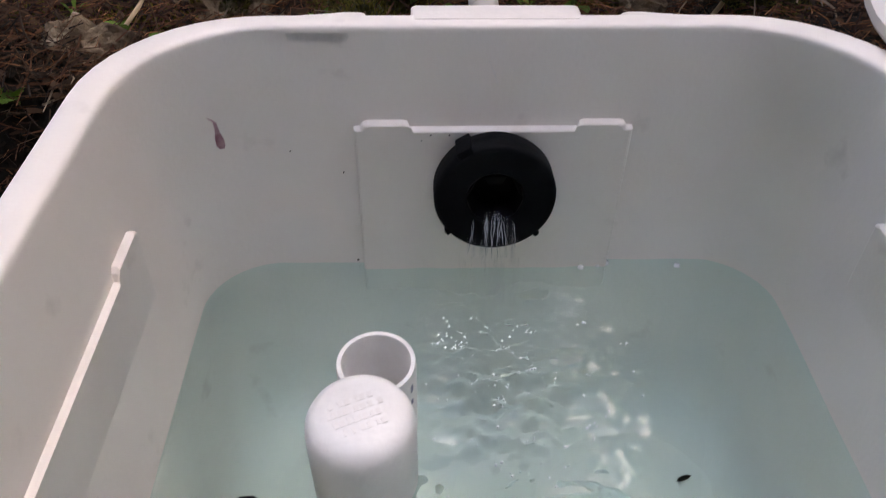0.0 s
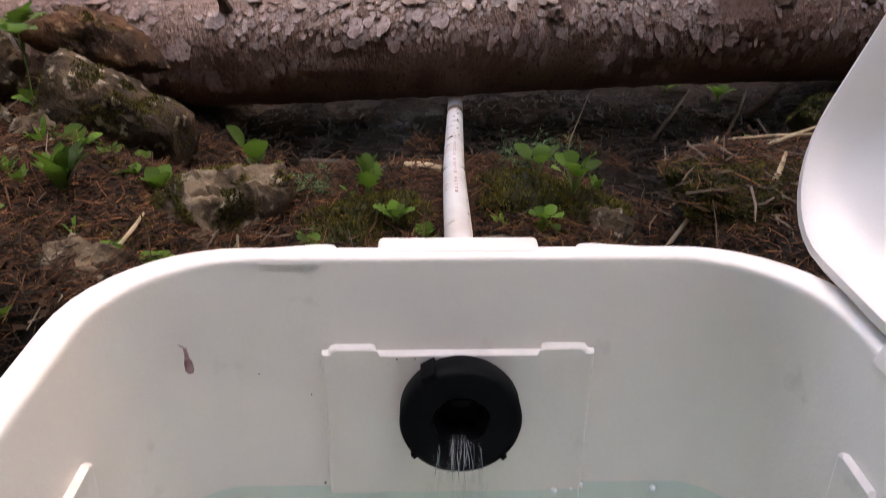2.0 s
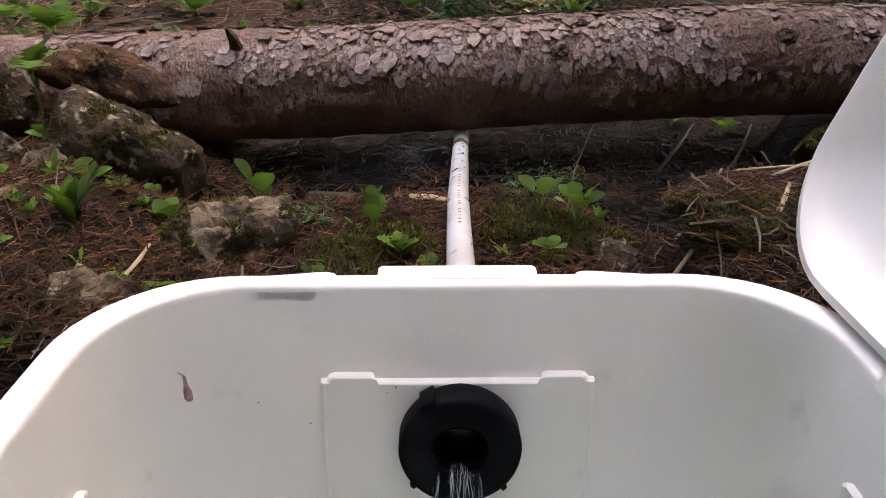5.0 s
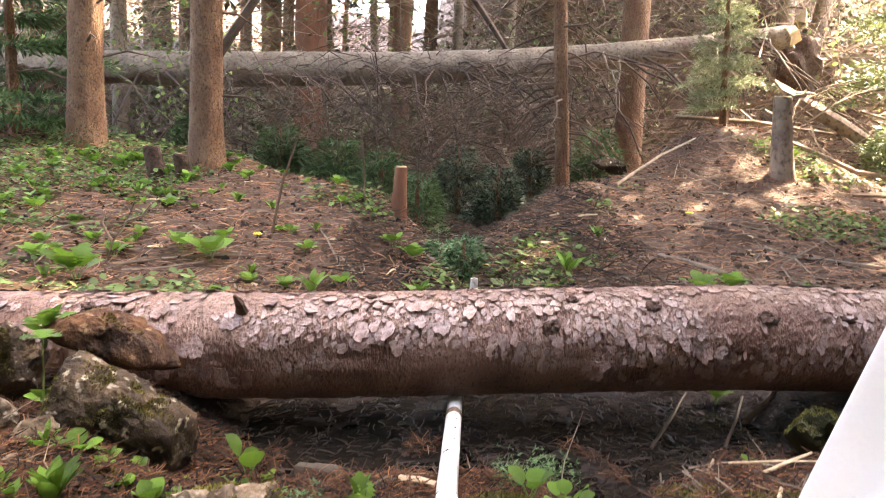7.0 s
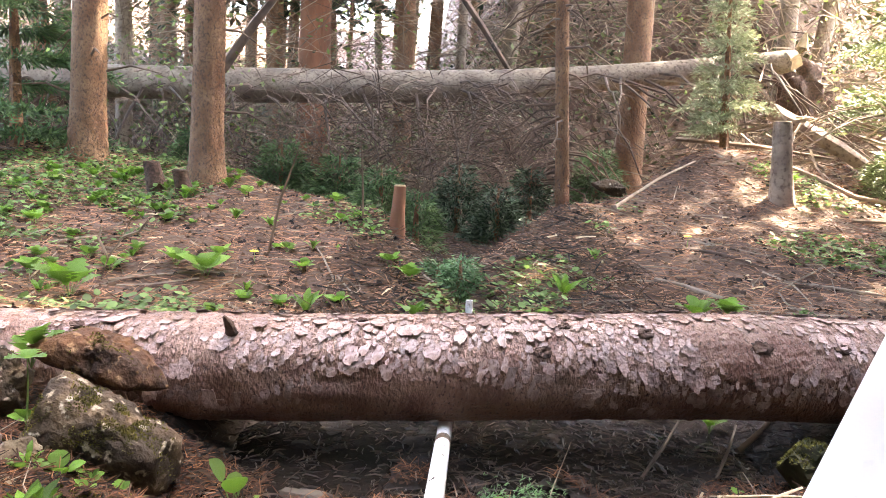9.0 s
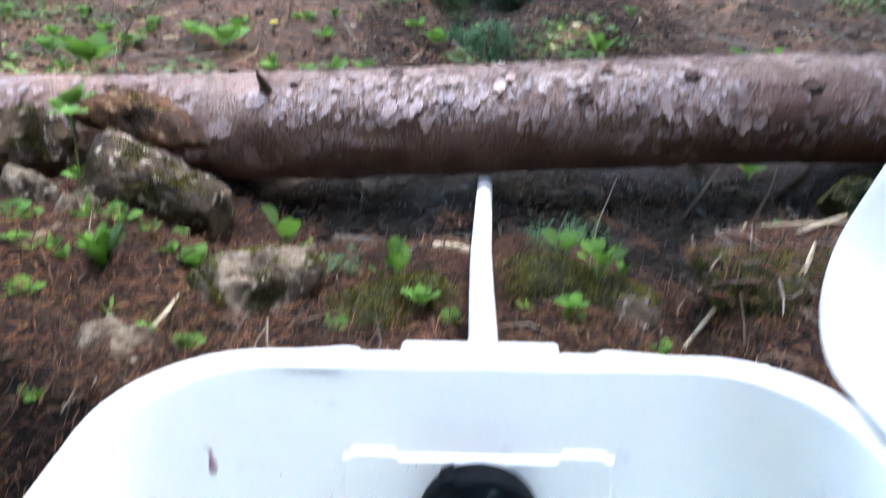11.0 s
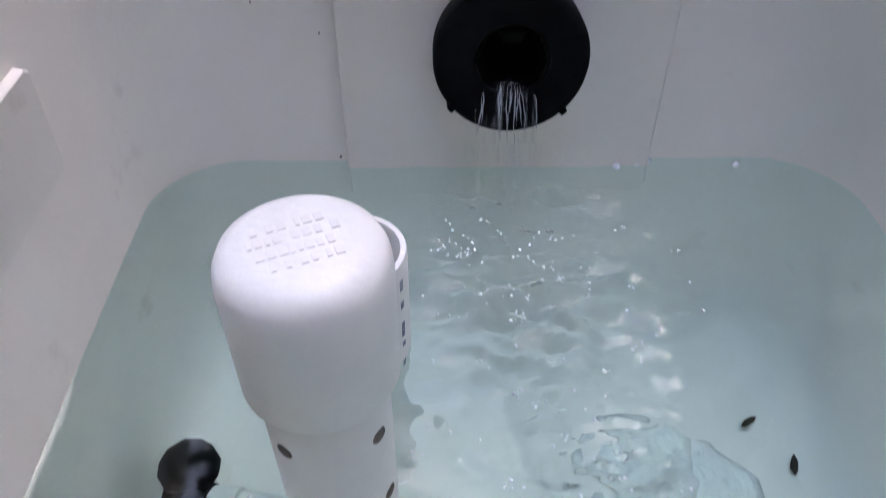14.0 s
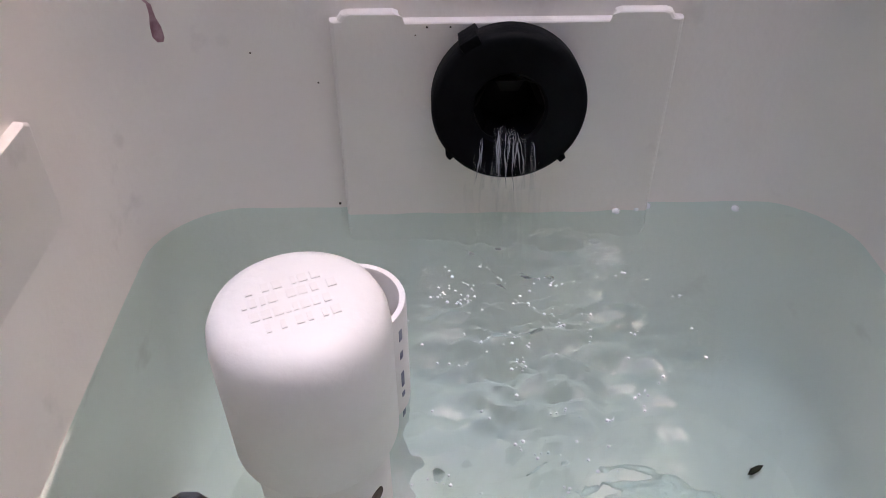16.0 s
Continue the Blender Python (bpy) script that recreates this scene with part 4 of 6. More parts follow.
# ---- litter ----
def scatter(name, label, category, mat, count, region, length, width, seed, lift=0.4, height=None, keep=None, hug=False):
    """Thin dry needles or twigs lying on the ground, each a slim bent bar."""
    r = random.Random(seed)
    v, f = [], []
    while count > 0:
        count -= 1
        x, y = r.uniform(region[0], region[1]), region[2] + (region[3] - region[2]) * r.random() ** region[4]
        if keep and not keep(x, y, r):
            continue
        z = ground_z(x, y) if height is None else height(x, y)
        ln, w, a = r.uniform(*length), r.uniform(*width), r.uniform(0, math.tau)
        d = Vector((math.cos(a), math.sin(a), r.gauss(0, 0.18) * lift))
        side = Vector((-d.y, d.x, 0)).normalized() * w
        bend = Vector((r.gauss(0, 0.12), r.gauss(0, 0.12), 0.02)) * ln
        base = Vector((x, y, z + w * 0.6 + abs(d.z) * ln * 0.45 + r.random() * 0.006 * lift))
        pts = (base - d * ln / 2, base + bend, base + d * ln / 2)
        if hug:
            pts = tuple(Vector((q.x, q.y, ground_z(q.x, q.y) + w * 0.8 + r.random() * 0.01)) for q in pts)
        n0 = len(v)
        for q, k in zip(pts, (1.0, 0.9, 0.45)):
            v += [tuple(q + side * k), tuple(q - side * k), tuple(q + Vector((0, 0, w * 1.4 * k)))]
        for s0 in (n0, n0 + 3):
            for i in range(3):
                j = (i + 1) % 3
                f.append((s0 + i, s0 + j, s0 + 3 + j, s0 + 3 + i))
    return tagged(raw(name, v, f, mat), label, category, kind="stuff")


def off_chest(x, y, r):
    return not (-0.26 < x < 0.26 and y < 0.06) and not (0.62 < y < 1.15 and -0.25 < x < 0.55 and ground_z(x, y) < 0.172)


def on_bank(x, y, r):
    return inside_hollow(x, y) < 0.10 + 0.1 * r.random()


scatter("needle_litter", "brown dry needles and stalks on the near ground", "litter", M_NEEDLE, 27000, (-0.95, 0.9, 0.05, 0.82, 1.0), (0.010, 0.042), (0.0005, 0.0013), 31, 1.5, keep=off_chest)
scatter("needle_litter", "bright reddish dry needles on the near ground", "litter", M_STRAW, 12000, (-0.95, 0.9, 0.05, 0.82, 1.0), (0.012, 0.035), (0.0003, 0.0008), 44, 1.8, keep=off_chest)
scatter("litter_bits", "small bits of bark and leaf on the near ground", "litter", M_DEBRIS, 15000, (-0.95, 0.9, 0.05, 0.85, 1.0), (0.003, 0.015), (0.0010, 0.0036), 32, 1.2, keep=off_chest)
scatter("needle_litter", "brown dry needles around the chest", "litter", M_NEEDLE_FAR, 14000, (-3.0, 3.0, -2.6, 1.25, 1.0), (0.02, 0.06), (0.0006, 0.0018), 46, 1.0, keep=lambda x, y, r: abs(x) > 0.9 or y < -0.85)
scatter("litter_bits", "bits of bark and leaf around the chest", "litter", M_DEBRIS, 4000, (-3.0, 3.0, -2.6, 1.25, 1.0), (0.01, 0.03), (0.002, 0.007), 47, 1.0, keep=lambda x, y, r: abs(x) > 0.9 or y < -0.85)
scatter("needle_litter", "dark brown stalks on the sides of the pit", "litter", M_DEBRIS, 3500, (-0.75, -0.28, -0.4, 0.25, 1.0), (0.02, 0.07), (0.0004, 0.0011), 33, 1.5)
def on_hummock(x, y):
    """The top of the large mossy hummock, or the soil beside it."""
    q = 1 - ((x - 0.402) / 0.145) ** 2 - ((y - 0.412) / 0.115) ** 2
    return max(ground_z(x, y), 0.262 + 0.036 * math.sqrt(q)) if q > 0 else ground_z(x, y)


for mat_, count_, long_, wide_, seed_, lab_ in ((M_NEEDLE, 420, (0.012, 0.040), (0.0005, 0.0013), 71, "brown needles on the mossy hummock"), (M_STRAW, 130, (0.012, 0.036), (0.0004, 0.0010), 72, "reddish needles on the mossy hummock"),
                                                (M_TWIG, 60, (0.02, 0.06), (0.0008, 0.0018), 73, "pale chips and twigs on the mossy hummock")):
    scatter("needle_litter", lab_, "litter", mat_, count_, (0.27, 0.54, 0.30, 0.53, 1.0), long_, wide_, seed_, 1.2, height=on_hummock)
scatter("twig_litter", "thin dry twigs among the needles", "litter", M_TWIG, 260, (-0.9, 0.85, 0.10, 0.80, 1.0), (0.03, 0.09), (0.0007, 0.0016), 35, 1.2, keep=off_chest)
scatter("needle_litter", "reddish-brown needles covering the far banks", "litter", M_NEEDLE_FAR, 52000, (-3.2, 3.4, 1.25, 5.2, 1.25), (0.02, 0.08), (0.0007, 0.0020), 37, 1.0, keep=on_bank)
scatter("litter_bits", "bits of bark and leaf on the far banks", "litter", M_DEBRIS, 9000, (-3.2, 3.4, 1.25, 5.2, 1.25), (0.008, 0.03), (0.002, 0.008), 38, 1.0, keep=on_bank)
scatter("twig_litter", "dry fallen twigs on the far banks", "litter", M_TWIG, 1100, (-3.2, 3.4, 1.3, 5.5, 1.2), (0.08, 0.40), (0.0015, 0.0042), 39, 1.0, keep=on_bank, hug=True)
scatter("mud_debris", "dark sticks and needles in the gully", "litter", M_DEBRIS, 5000, (-0.35, 0.75, 1.25, 3.8, 1.0), (0.02, 0.12), (0.001, 0.0035), 45, 1.2)
scatter("wood_chips", "pale dry wood chips on the ground", "litter", M_BLADE, 140, (-2.2, 3.2, 1.4, 4.6, 1.2), (0.03, 0.10), (0.002, 0.006), 41, 0.6, keep=on_bank)
scatter("mud_debris", "black wet twigs and needles in the stream", "litter", M_MUDBIT, 9000, (-0.40, 0.75, 0.42, 1.35, 1.0), (0.004, 0.035), (0.0005, 0.0020), 43, 0.8, height=lambda x, y: max(0.168, ground_z(x, y)),
        keep=lambda x, y, r: r.random() < 0.45 + 0.55 * smooth01(0.05, 0.35, x + 0.4 * fbm(x, y, 5, 2)) or ground_z(x, y) > 0.180)


def tufts(name, label, spots_, mat, count, height, seed, base_z):
    """Moss: short upright blades in a dense pile."""
    r = random.Random(seed)
    v, f = [], []
    for cx, cy, sx, sy in spots_:
        for _ in range(count):
            a, d = r.uniform(0, math.tau), math.sqrt(r.random())
            x, y = cx + sx * d * math.cos(a), cy + sy * d * math.sin(a)
            z = base_z(x, y, cx, cy, sx, sy, d)
            h, w = r.uniform(0.5, 1.0) * height, r.uniform(0.0007, 0.0018)
            b = r.uniform(0, math.tau)
            s = Vector((math.cos(b), math.sin(b), 0)) * w
            tip = Vector((x + r.gauss(0, 0.5) * h, y + r.gauss(0, 0.5) * h, z + h))
            n0 = len(v)
            c = Vector((x, y, z - 0.003))
            m = c.lerp(tip, 0.55)
            v += [tuple(c - s), tuple(c + s), tuple(m + s * 1.1), tuple(m - s * 1.1), tuple(tip)]
            f += [(n0, n0 + 1, n0 + 2, n0 + 3), (n0 + 3, n0 + 2, n0 + 4)]
    return tagged(raw(name, v, f, mat), label, "moss", kind="stuff")


def moss_on(ob, label, count, height, seed, steep=0.1, patchy=None, upto=9.0):
    """Moss growing on the upper faces of a stone or hummock."""
    r = random.Random(seed)
    m = ob.matrix_basis
    turn = m.to_3x3()
    sites = []
    for p in ob.data.polygons:
        n = turn @ p.normal
        c = m @ p.center
        if n.z > steep and (patchy is None or noise.noise(c * 28 + Vector((seed, 0, 0))) > patchy):
            sites.append((p, n))
    v, f = [], []
    for _ in range(count):
        p, n = r.choice(sites)
        k = [r.random() for _ in p.vertices]
        c = sum((m @ ob.data.vertices[i].co * w for i, w in zip(p.vertices, k)), Vector()) / sum(k)
        h, w = r.uniform(0.4, 1.0) * height, r.uniform(0.0006, 0.0014)
        b = r.uniform(0, math.tau)
        s = Vector((math.cos(b), math.sin(b), 0)) * w
        tip = c + (n + Vector((r.gauss(0, 0.7), r.gauss(0, 0.7), r.gauss(0.3, 0.3)))).normalized() * h
        n0 = len(v)
        q = c - n * 0.001
        g = q.lerp(tip, 0.6)
        v += [tuple(q - s), tuple(q + s), tuple(g + s), tuple(g - s), tuple(tip)]
        f += [(n0, n0 + 1, n0 + 2, n0 + 3), (n0 + 3, n0 + 2, n0 + 4)]
    return tagged(raw("moss", v, f, M_MOSS_TUFT), label, "moss", kind="stuff")


moss_on(STONES[23], "olive moss on the hummock by the chest", 16000, 0.008, 51, -0.2)
moss_on(STONES[28], "moss beside the white pipe", 8000, 0.009, 52, -0.2)
moss_on(STONES[31], "dark moss beside the white pipe", 6000, 0.009, 53, -0.2)
moss_on(STONES[26], "bright moss cushion under the log", 2600, 0.007, 55, 0.0, -0.4)
moss_on(STONES[9], "moss on the lumpy rock", 5000, 0.006, 54, 0.2, -0.02)
moss_on(STONES[2], "thin moss on the big rock", 4200, 0.005, 57, 0.1, 0.0)
moss_on(STONES[18], "moss on the rock near the log", 1800, 0.006, 58, 0.2, 0.0)
moss_on(STONES[6], "traces of moss on the rotten slab", 500, 0.004, 59, 0.5, 0.2)
tufts("moss", "patches of moss and grass on the ground", [(rnd.uniform(-0.75, 0.7), rnd.uniform(0.25, 0.62), 0.05, 0.035) for _ in range(34)], M_MOSS_TUFT, 340, 0.008, 56,
      lambda x, y, cx, cy, sx, sy, d: ground_z(x, y))


# ---- leafy plants ----
def leaf_mesh(name, kind, mat, seed=0):
    """A leaf along +y, one long, folded along its midrib; its edge is round, long or lobed."""
    r = random.Random(seed)
    bm = bmesh.new()
    n = 9
    mid, left, right = [], [], []
    for i in range(n + 1):
        t = i / n
        if kind == "round":
            w = 0.52 * math.sin(math.pi * min(1.0, t * 0.96 + 0.04)) ** 0.55
        elif kind == "long":
            w = 0.16 * math.sin(math.pi * min(1.0, t * 0.97 + 0.03)) ** 0.8 * (0.7 + 0.6 * t) * (1 + 0.12 * math.cos(i * math.pi))
        else:
            w = 0.46 * math.sin(math.pi * min(1.0, t * 0.96 + 0.04)) ** 0.7 * (1 + 0.30 * math.cos(i * math.pi))
        z = 0.10 * math.sin(t * 2.6) - 0.10 * t * t
        mid.append(bm.verts.new((0, t, z)))
        e = 0.10 * w + 0.03 * r.random()
        left.append(bm.verts.new((-w, t + 0.04 * r.random(), z + e)))
        right.append(bm.verts.new((w, t + 0.04 * r.random(), z + e)))
    for i in range(n):
        bm.faces.new((mid[i], mid[i + 1], left[i + 1], left[i]))
        bm.faces.new((right[i], right[i + 1], mid[i + 1], mid[i]))
    me = bpy.data.meshes.new(name)
    bm.to_mesh(me)
    bm.free()
    me.materials.append(mat)
    me.polygons.foreach_set("use_smooth", [True] * len(me.polygons))
    return me


LEAVES = {k: [leaf_mesh("leaf", k, M_LEAF, s) for s in range(2)] for k in ("round", "long", "lobed")}


def plant(at, kind, leaves, size, label, seed, stem=0.0, spread=55, group="plants by the chest", lean=0):
    """A small plant: leaves on stems from one root."""
    r = random.Random(seed)
    root = thing("leafy_plant", pose(*at, lean, 0, r.uniform(0, 360)), label, "plant", group)
    for k in range(leaves):
        a = 360 * k / leaves + r.uniform(-25, 25)
        tilt = r.uniform(0.4, 1.0) * spread
        ln = stem * r.uniform(0.55, 1.0)
        d = Vector((math.sin(radians(tilt * 0.55)) * -math.sin(radians(a)), math.sin(radians(tilt * 0.55)) * math.cos(radians(a)), math.cos(radians(tilt * 0.55))))
        tip = d * ln
        if ln > 0.004:
            part("stem", tube([(0, 0, -0.004), tip * 0.5 + Vector((0, 0, 0.002)), tip], [0.0013, 0.0011, 0.0008], 5), M_STEM, root)
        ob = new("leaf", r.choice(LEAVES[kind]))
        ob.parent = root
        s = size * r.uniform(0.7, 1.1)
        ob.matrix_basis = Matrix.Translation(tip) @ pose(0, 0, 0, 0, 0, a) @ pose(0, 0, 0, 90 - tilt, 0, 0) @ Matrix.Diagonal((s, s, s, 1))
    return root


def gz(x, y):
    return ground_z(x, y) - 0.003


NEAR = [  # x, y, lift, kind, leaves, size, stem, spread, label
    (-0.430, 0.372, 0.0, "long", 11, 0.076, 0.004, 34, "bright green rosette of upright long leaves"),
    (-0.500, 0.395, 0.0, "long", 4, 0.038, 0.006, 40, "small pale green rosette among needles"),
    (-0.345, 0.432, 0.0, "round", 2, 0.036, 0.012, 55, "two-leaved seedling beside the lumpy rock"),
    (-0.385, 0.450, 0.0, "round", 2, 0.026, 0.006, 75, "flat pale leaves among needles"),
    (-0.250, 0.540, 0.0, "round", 1, 0.040, 0.050, 35, "single bright round leaf on a stem"),
    (-0.300, 0.630, 0.0, "lobed", 2, 0.040, 0.010, 80, "flat dark green lobed leaves by the log"),
    (-0.087, 0.432, 0.0, "lobed", 4, 0.036, 0.056, 30, "green plant with a bud and jagged leaves"),
    (-0.053, 0.356, 0.012, "lobed", 4, 0.030, 0.014, 55, "low jagged leaves in dark moss"),
    (-0.205, 0.498, 0.0, "lobed", 4, 0.018, 0.010, 55, "small feathery green sprig"),
    (-0.152, 0.335, 0.0, "long", 4, 0.026, 0.004, 45, "tuft of short green leaves by the rim"),
    (0.120, 0.440, 0.030, "round", 3, 0.034, 0.030, 60, "round green leaves in moss by the pipe"),
    (0.155, 0.380, 0.028, "round", 5, 0.030, 0.036, 60, "cluster of round green leaves on moss"),
    (0.200, 0.450, 0.0, "long", 4, 0.040, 0.010, 30, "upright green leaves beside the muddy channel"),
    (0.114, 0.322, 0.022, "round", 3, 0.026, 0.008, 70, "yellow-green leaves at the chest rim"),
    (-0.640, 0.760, 0.07, "lobed", 4, 0.046, 0.050, 65, "green lobed leaves beside the mossy rock"),
    (-0.580, 0.640, 0.02, "round", 3, 0.030, 0.015, 75, "low round leaves at the foot of a rock"),
    (-0.490, 0.300, 0.0, "lobed", 2, 0.034, 0.008, 80, "flat green leaves at the edge of the pit"),
    (-0.600, 0.495, 0.0, "round", 3, 0.036, 0.010, 75, "flat bluish-green leaves by a grey rock"),
    (-0.400, 0.160, 0.0, "lobed", 2, 0.024, 0.006, 80, "small leaf on dark soil beside the chest"),
    (-0.445, 0.545, 0.0, "round", 4, 0.028, 0.012, 70, "low green leaves before the big rock"),
    (-0.395, 0.525, 0.0, "round", 3, 0.026, 0.016, 70, "low round leaves before the wedge-shaped rock"),
    (-0.470, 0.520, 0.0, "round", 4, 0.030, 0.018, 70, "low round leaves before the wedge-shaped rock"),
    (-0.520, 0.515, 0.0, "lobed", 3, 0.030, 0.014, 75, "flat lobed leaves before the wedge-shaped rock"),
    (-0.345, 0.555, 0.0, "lobed", 3, 0.026, 0.012, 70, "small lobed leaves beside the wedge-shaped rock"),
    (-0.290, 0.585, 0.0, "lobed", 2, 0.040, 0.012, 85, "flat dark green leaf by the stream"),
    (-0.285, 0.690, 0.01, "round", 2, 0.024, 0.030, 45, "small round leaf under the log"),
    (-0.475, 0.370, 0.0, "long", 5, 0.034, 0.004, 40, "small upright green leaves among needles"),
    (-0.545, 0.415, 0.0, "round", 3, 0.034, 0.008, 80, "flat green leaves beside the grey rock"),
    (-0.148, 0.310, 0.0, "lobed", 5, 0.024, 0.010, 55, "low jagged leaves by the rim"),
    (-0.020, 0.330, 0.0, "lobed", 4, 0.026, 0.012, 60, "low jagged leaves in moss by the pipe"),
    (0.070, 0.350, 0.0, "long", 5, 0.024, 0.004, 50, "short green leaves beside the pipe"),
    (0.600, 1.080, 0.01, "lobed", 4, 0.034, 0.020, 70, "bluish-green lobed leaves behind the log"),
    (0.500, 1.120, 0.01, "lobed", 3, 0.028, 0.014, 75, "green lobed leaves on the stream bank"),
]
for k, (x, y, up, kind, nl, size, stem, spread, label) in enumerate(NEAR):
    plant((x, y, gz(x, y) + up), kind, nl + 2, size * 0.80, label, 100 + k, stem, spread)
r9 = random.Random(314)
for k in range(60):
    x, y = r9.uniform(-0.85, 0.75), r9.uniform(0.20, 0.70)
    if -0.05 < x < 0.08 or ground_z(x, y) < 0.19:
        continue
    kind = r9.choice(("round", "lobed", "long"))
    plant((x, y, gz(x, y)), kind, r9.choice((3, 4, 5)), r9.uniform(0.012, 0.024), r9.choice(("small green seedling among needles", "tiny leafy sprout on the forest floor", "small green sprig in the litter")), 600 + k, r9.uniform(0.004, 0.02), 60)
tall = thing("leafy_plant", (-0.560, 0.600, 0.298), "tall single green leaf on a thin stem by a rock", "plant", "plants by the chest")
part("stem", tube([(0, 0, 0), (0.004, 0, 0.07), (0.002, 0.004, 0.112)], [0.0016, 0.0013, 0.001], 5), M_STEM, tall)
for a in (20, 140, 260):
    ob = new("leaf", LEAVES["lobed"][0])
    ob.parent = tall
    ob.matrix_basis = Matrix.Translation((0.002, 0.004, 0.112)) @ pose(0, 0, 0, 0, 0, a) @ pose(0, 0, 0, 15) @ Matrix.Diagonal((0.03, 0.03, 0.03, 1))
# plants of the far banks
bases = [plant((0, 0, -9), "lobed", 8, 0.085, "green leafy forest plant on the far bank", 201, 0.07, 82, "plants on the far bank"),
         plant((0, 0, -9), "round", 8, 0.070, "round-leaved green plant on the far bank", 202, 0.06, 82, "plants on the far bank"),
         plant((0, 0, -9), "long", 7, 0.10, "long-leaved green plant on the far bank", 203, 0.01, 50, "plants on the far bank")]
r8 = random.Random(77)
made = 0
while made < 270:
    x, y = r8.uniform(-2.6, -0.15), r8.uniform(1.45, 3.7)
    if inside_hollow(x, y) > -0.03 or r8.random() > 0.12 + 0.88 * smooth01(0.5, 1.6, -x) or fbm(x, y, 2.2, 3) < -0.12:
        continue
    s = r8.uniform(0.24, 0.62)
    base = bases[made % 3]
    copy_thing(base, pose(x, y, gz(x, y), 0, 0, r8.uniform(0, 360)) @ Matrix.Diagonal((s, s, s, 1)))
    made += 1
for x, y, s, b in ((0.42, 1.9, 0.9, 2), (0.75, 1.62, 0.7, 1), (0.86, 1.68, 0.6, 0), (0.30, 1.5, 0.5, 0), (2.0, 2.6, 0.8, 1), (-0.05, 1.75, 0.8, 2), (-0.35, 1.62, 0.8, 2), (-0.28, 1.75, 0.5, 1), (-0.08, 2.1, 0.6, 0), (-0.16, 2.25, 0.6, 1), (-0.45, 2.3, 0.5, 2), (1.9, 3.6, 0.8, 0), (2.5, 3.0, 0.9, 1), (0.6, 2.3, 0.6, 2)):
    copy_thing(bases[b], pose(x, y, gz(x, y), 0, 0, r8.uniform(0, 360)) @ Matrix.Diagonal((s, s, s, 1)))
for b, (x, y) in zip(bases, ((-1.05, 1.7), (-0.75, 2.0), (-1.4, 1.75))):
    b.matrix_basis = pose(x, y, gz(x, y))
# low ground cover of small leaves on the banks
rg = random.Random(88)
v, f = [], []
n_made = 0
while n_made < 20000:
    x, y = rg.uniform(-3.2, 2.6), 1.3 + 3.4 * rg.random() ** 1.2
    d = inside_hollow(x, y)
    left_side = x < gully_x(y)
    if d > 0.12 or fbm(x + 3, y, 1.8, 4) < (0.22 - 0.36 * smooth01(0.5, 1.7, -x) if left_side else 0.36):
        continue
    n_made += 1
    z = ground_z(x, y) + rg.uniform(0.004, 0.05) * rg.random()
    a, ln = rg.uniform(0, math.tau), rg.uniform(0.008, 0.034)
    u = Vector((math.cos(a), math.sin(a), rg.gauss(0.15, 0.35))).normalized() * ln
    w = Vector((-math.sin(a), math.cos(a), rg.gauss(0, 0.25))) * ln * 0.42
    p = Vector((x, y, z))
    n0 = len(v)
    v += [tuple(p), tuple(p + u * 0.35 - w), tuple(p + u * 0.8 - w * 0.7), tuple(p + u), tuple(p + u * 0.8 + w * 0.7), tuple(p + u * 0.35 + w)]
    f.append(tuple(range(n0, n0 + 6)))
tagged(raw("ground_cover", v, f, let_light_through(material("cover_leaf", (0.115, 0.18, 0.05), 0.6, island=0.6), 0.4)), "small green ground-cover leaves on the banks", "ground cover", kind="stuff")
for x, y in ((1.02, 2.55), (-0.63, 2.15)):
    fl = thing("wild_flower", (x, y, gz(x, y)), "small yellow flower on a short stalk", "flower", "wild flowers")
    part("stem", tube([(0, 0, 0), (0.003, 0, 0.05)], [0.0015, 0.001], 5), M_STEM, fl)
    bm = bmesh.new()
    for a in range(6):
        bmesh.ops.create_cone(bm, cap_ends=True, segments=6, radius1=0.007, radius2=0.004, depth=0.004, matrix=Matrix.Translation((0.010 * math.cos(a * 1.047), 0.010 * math.sin(a * 1.047), 0.052)))
    part("petals", bm, M_YELLOW, fl)

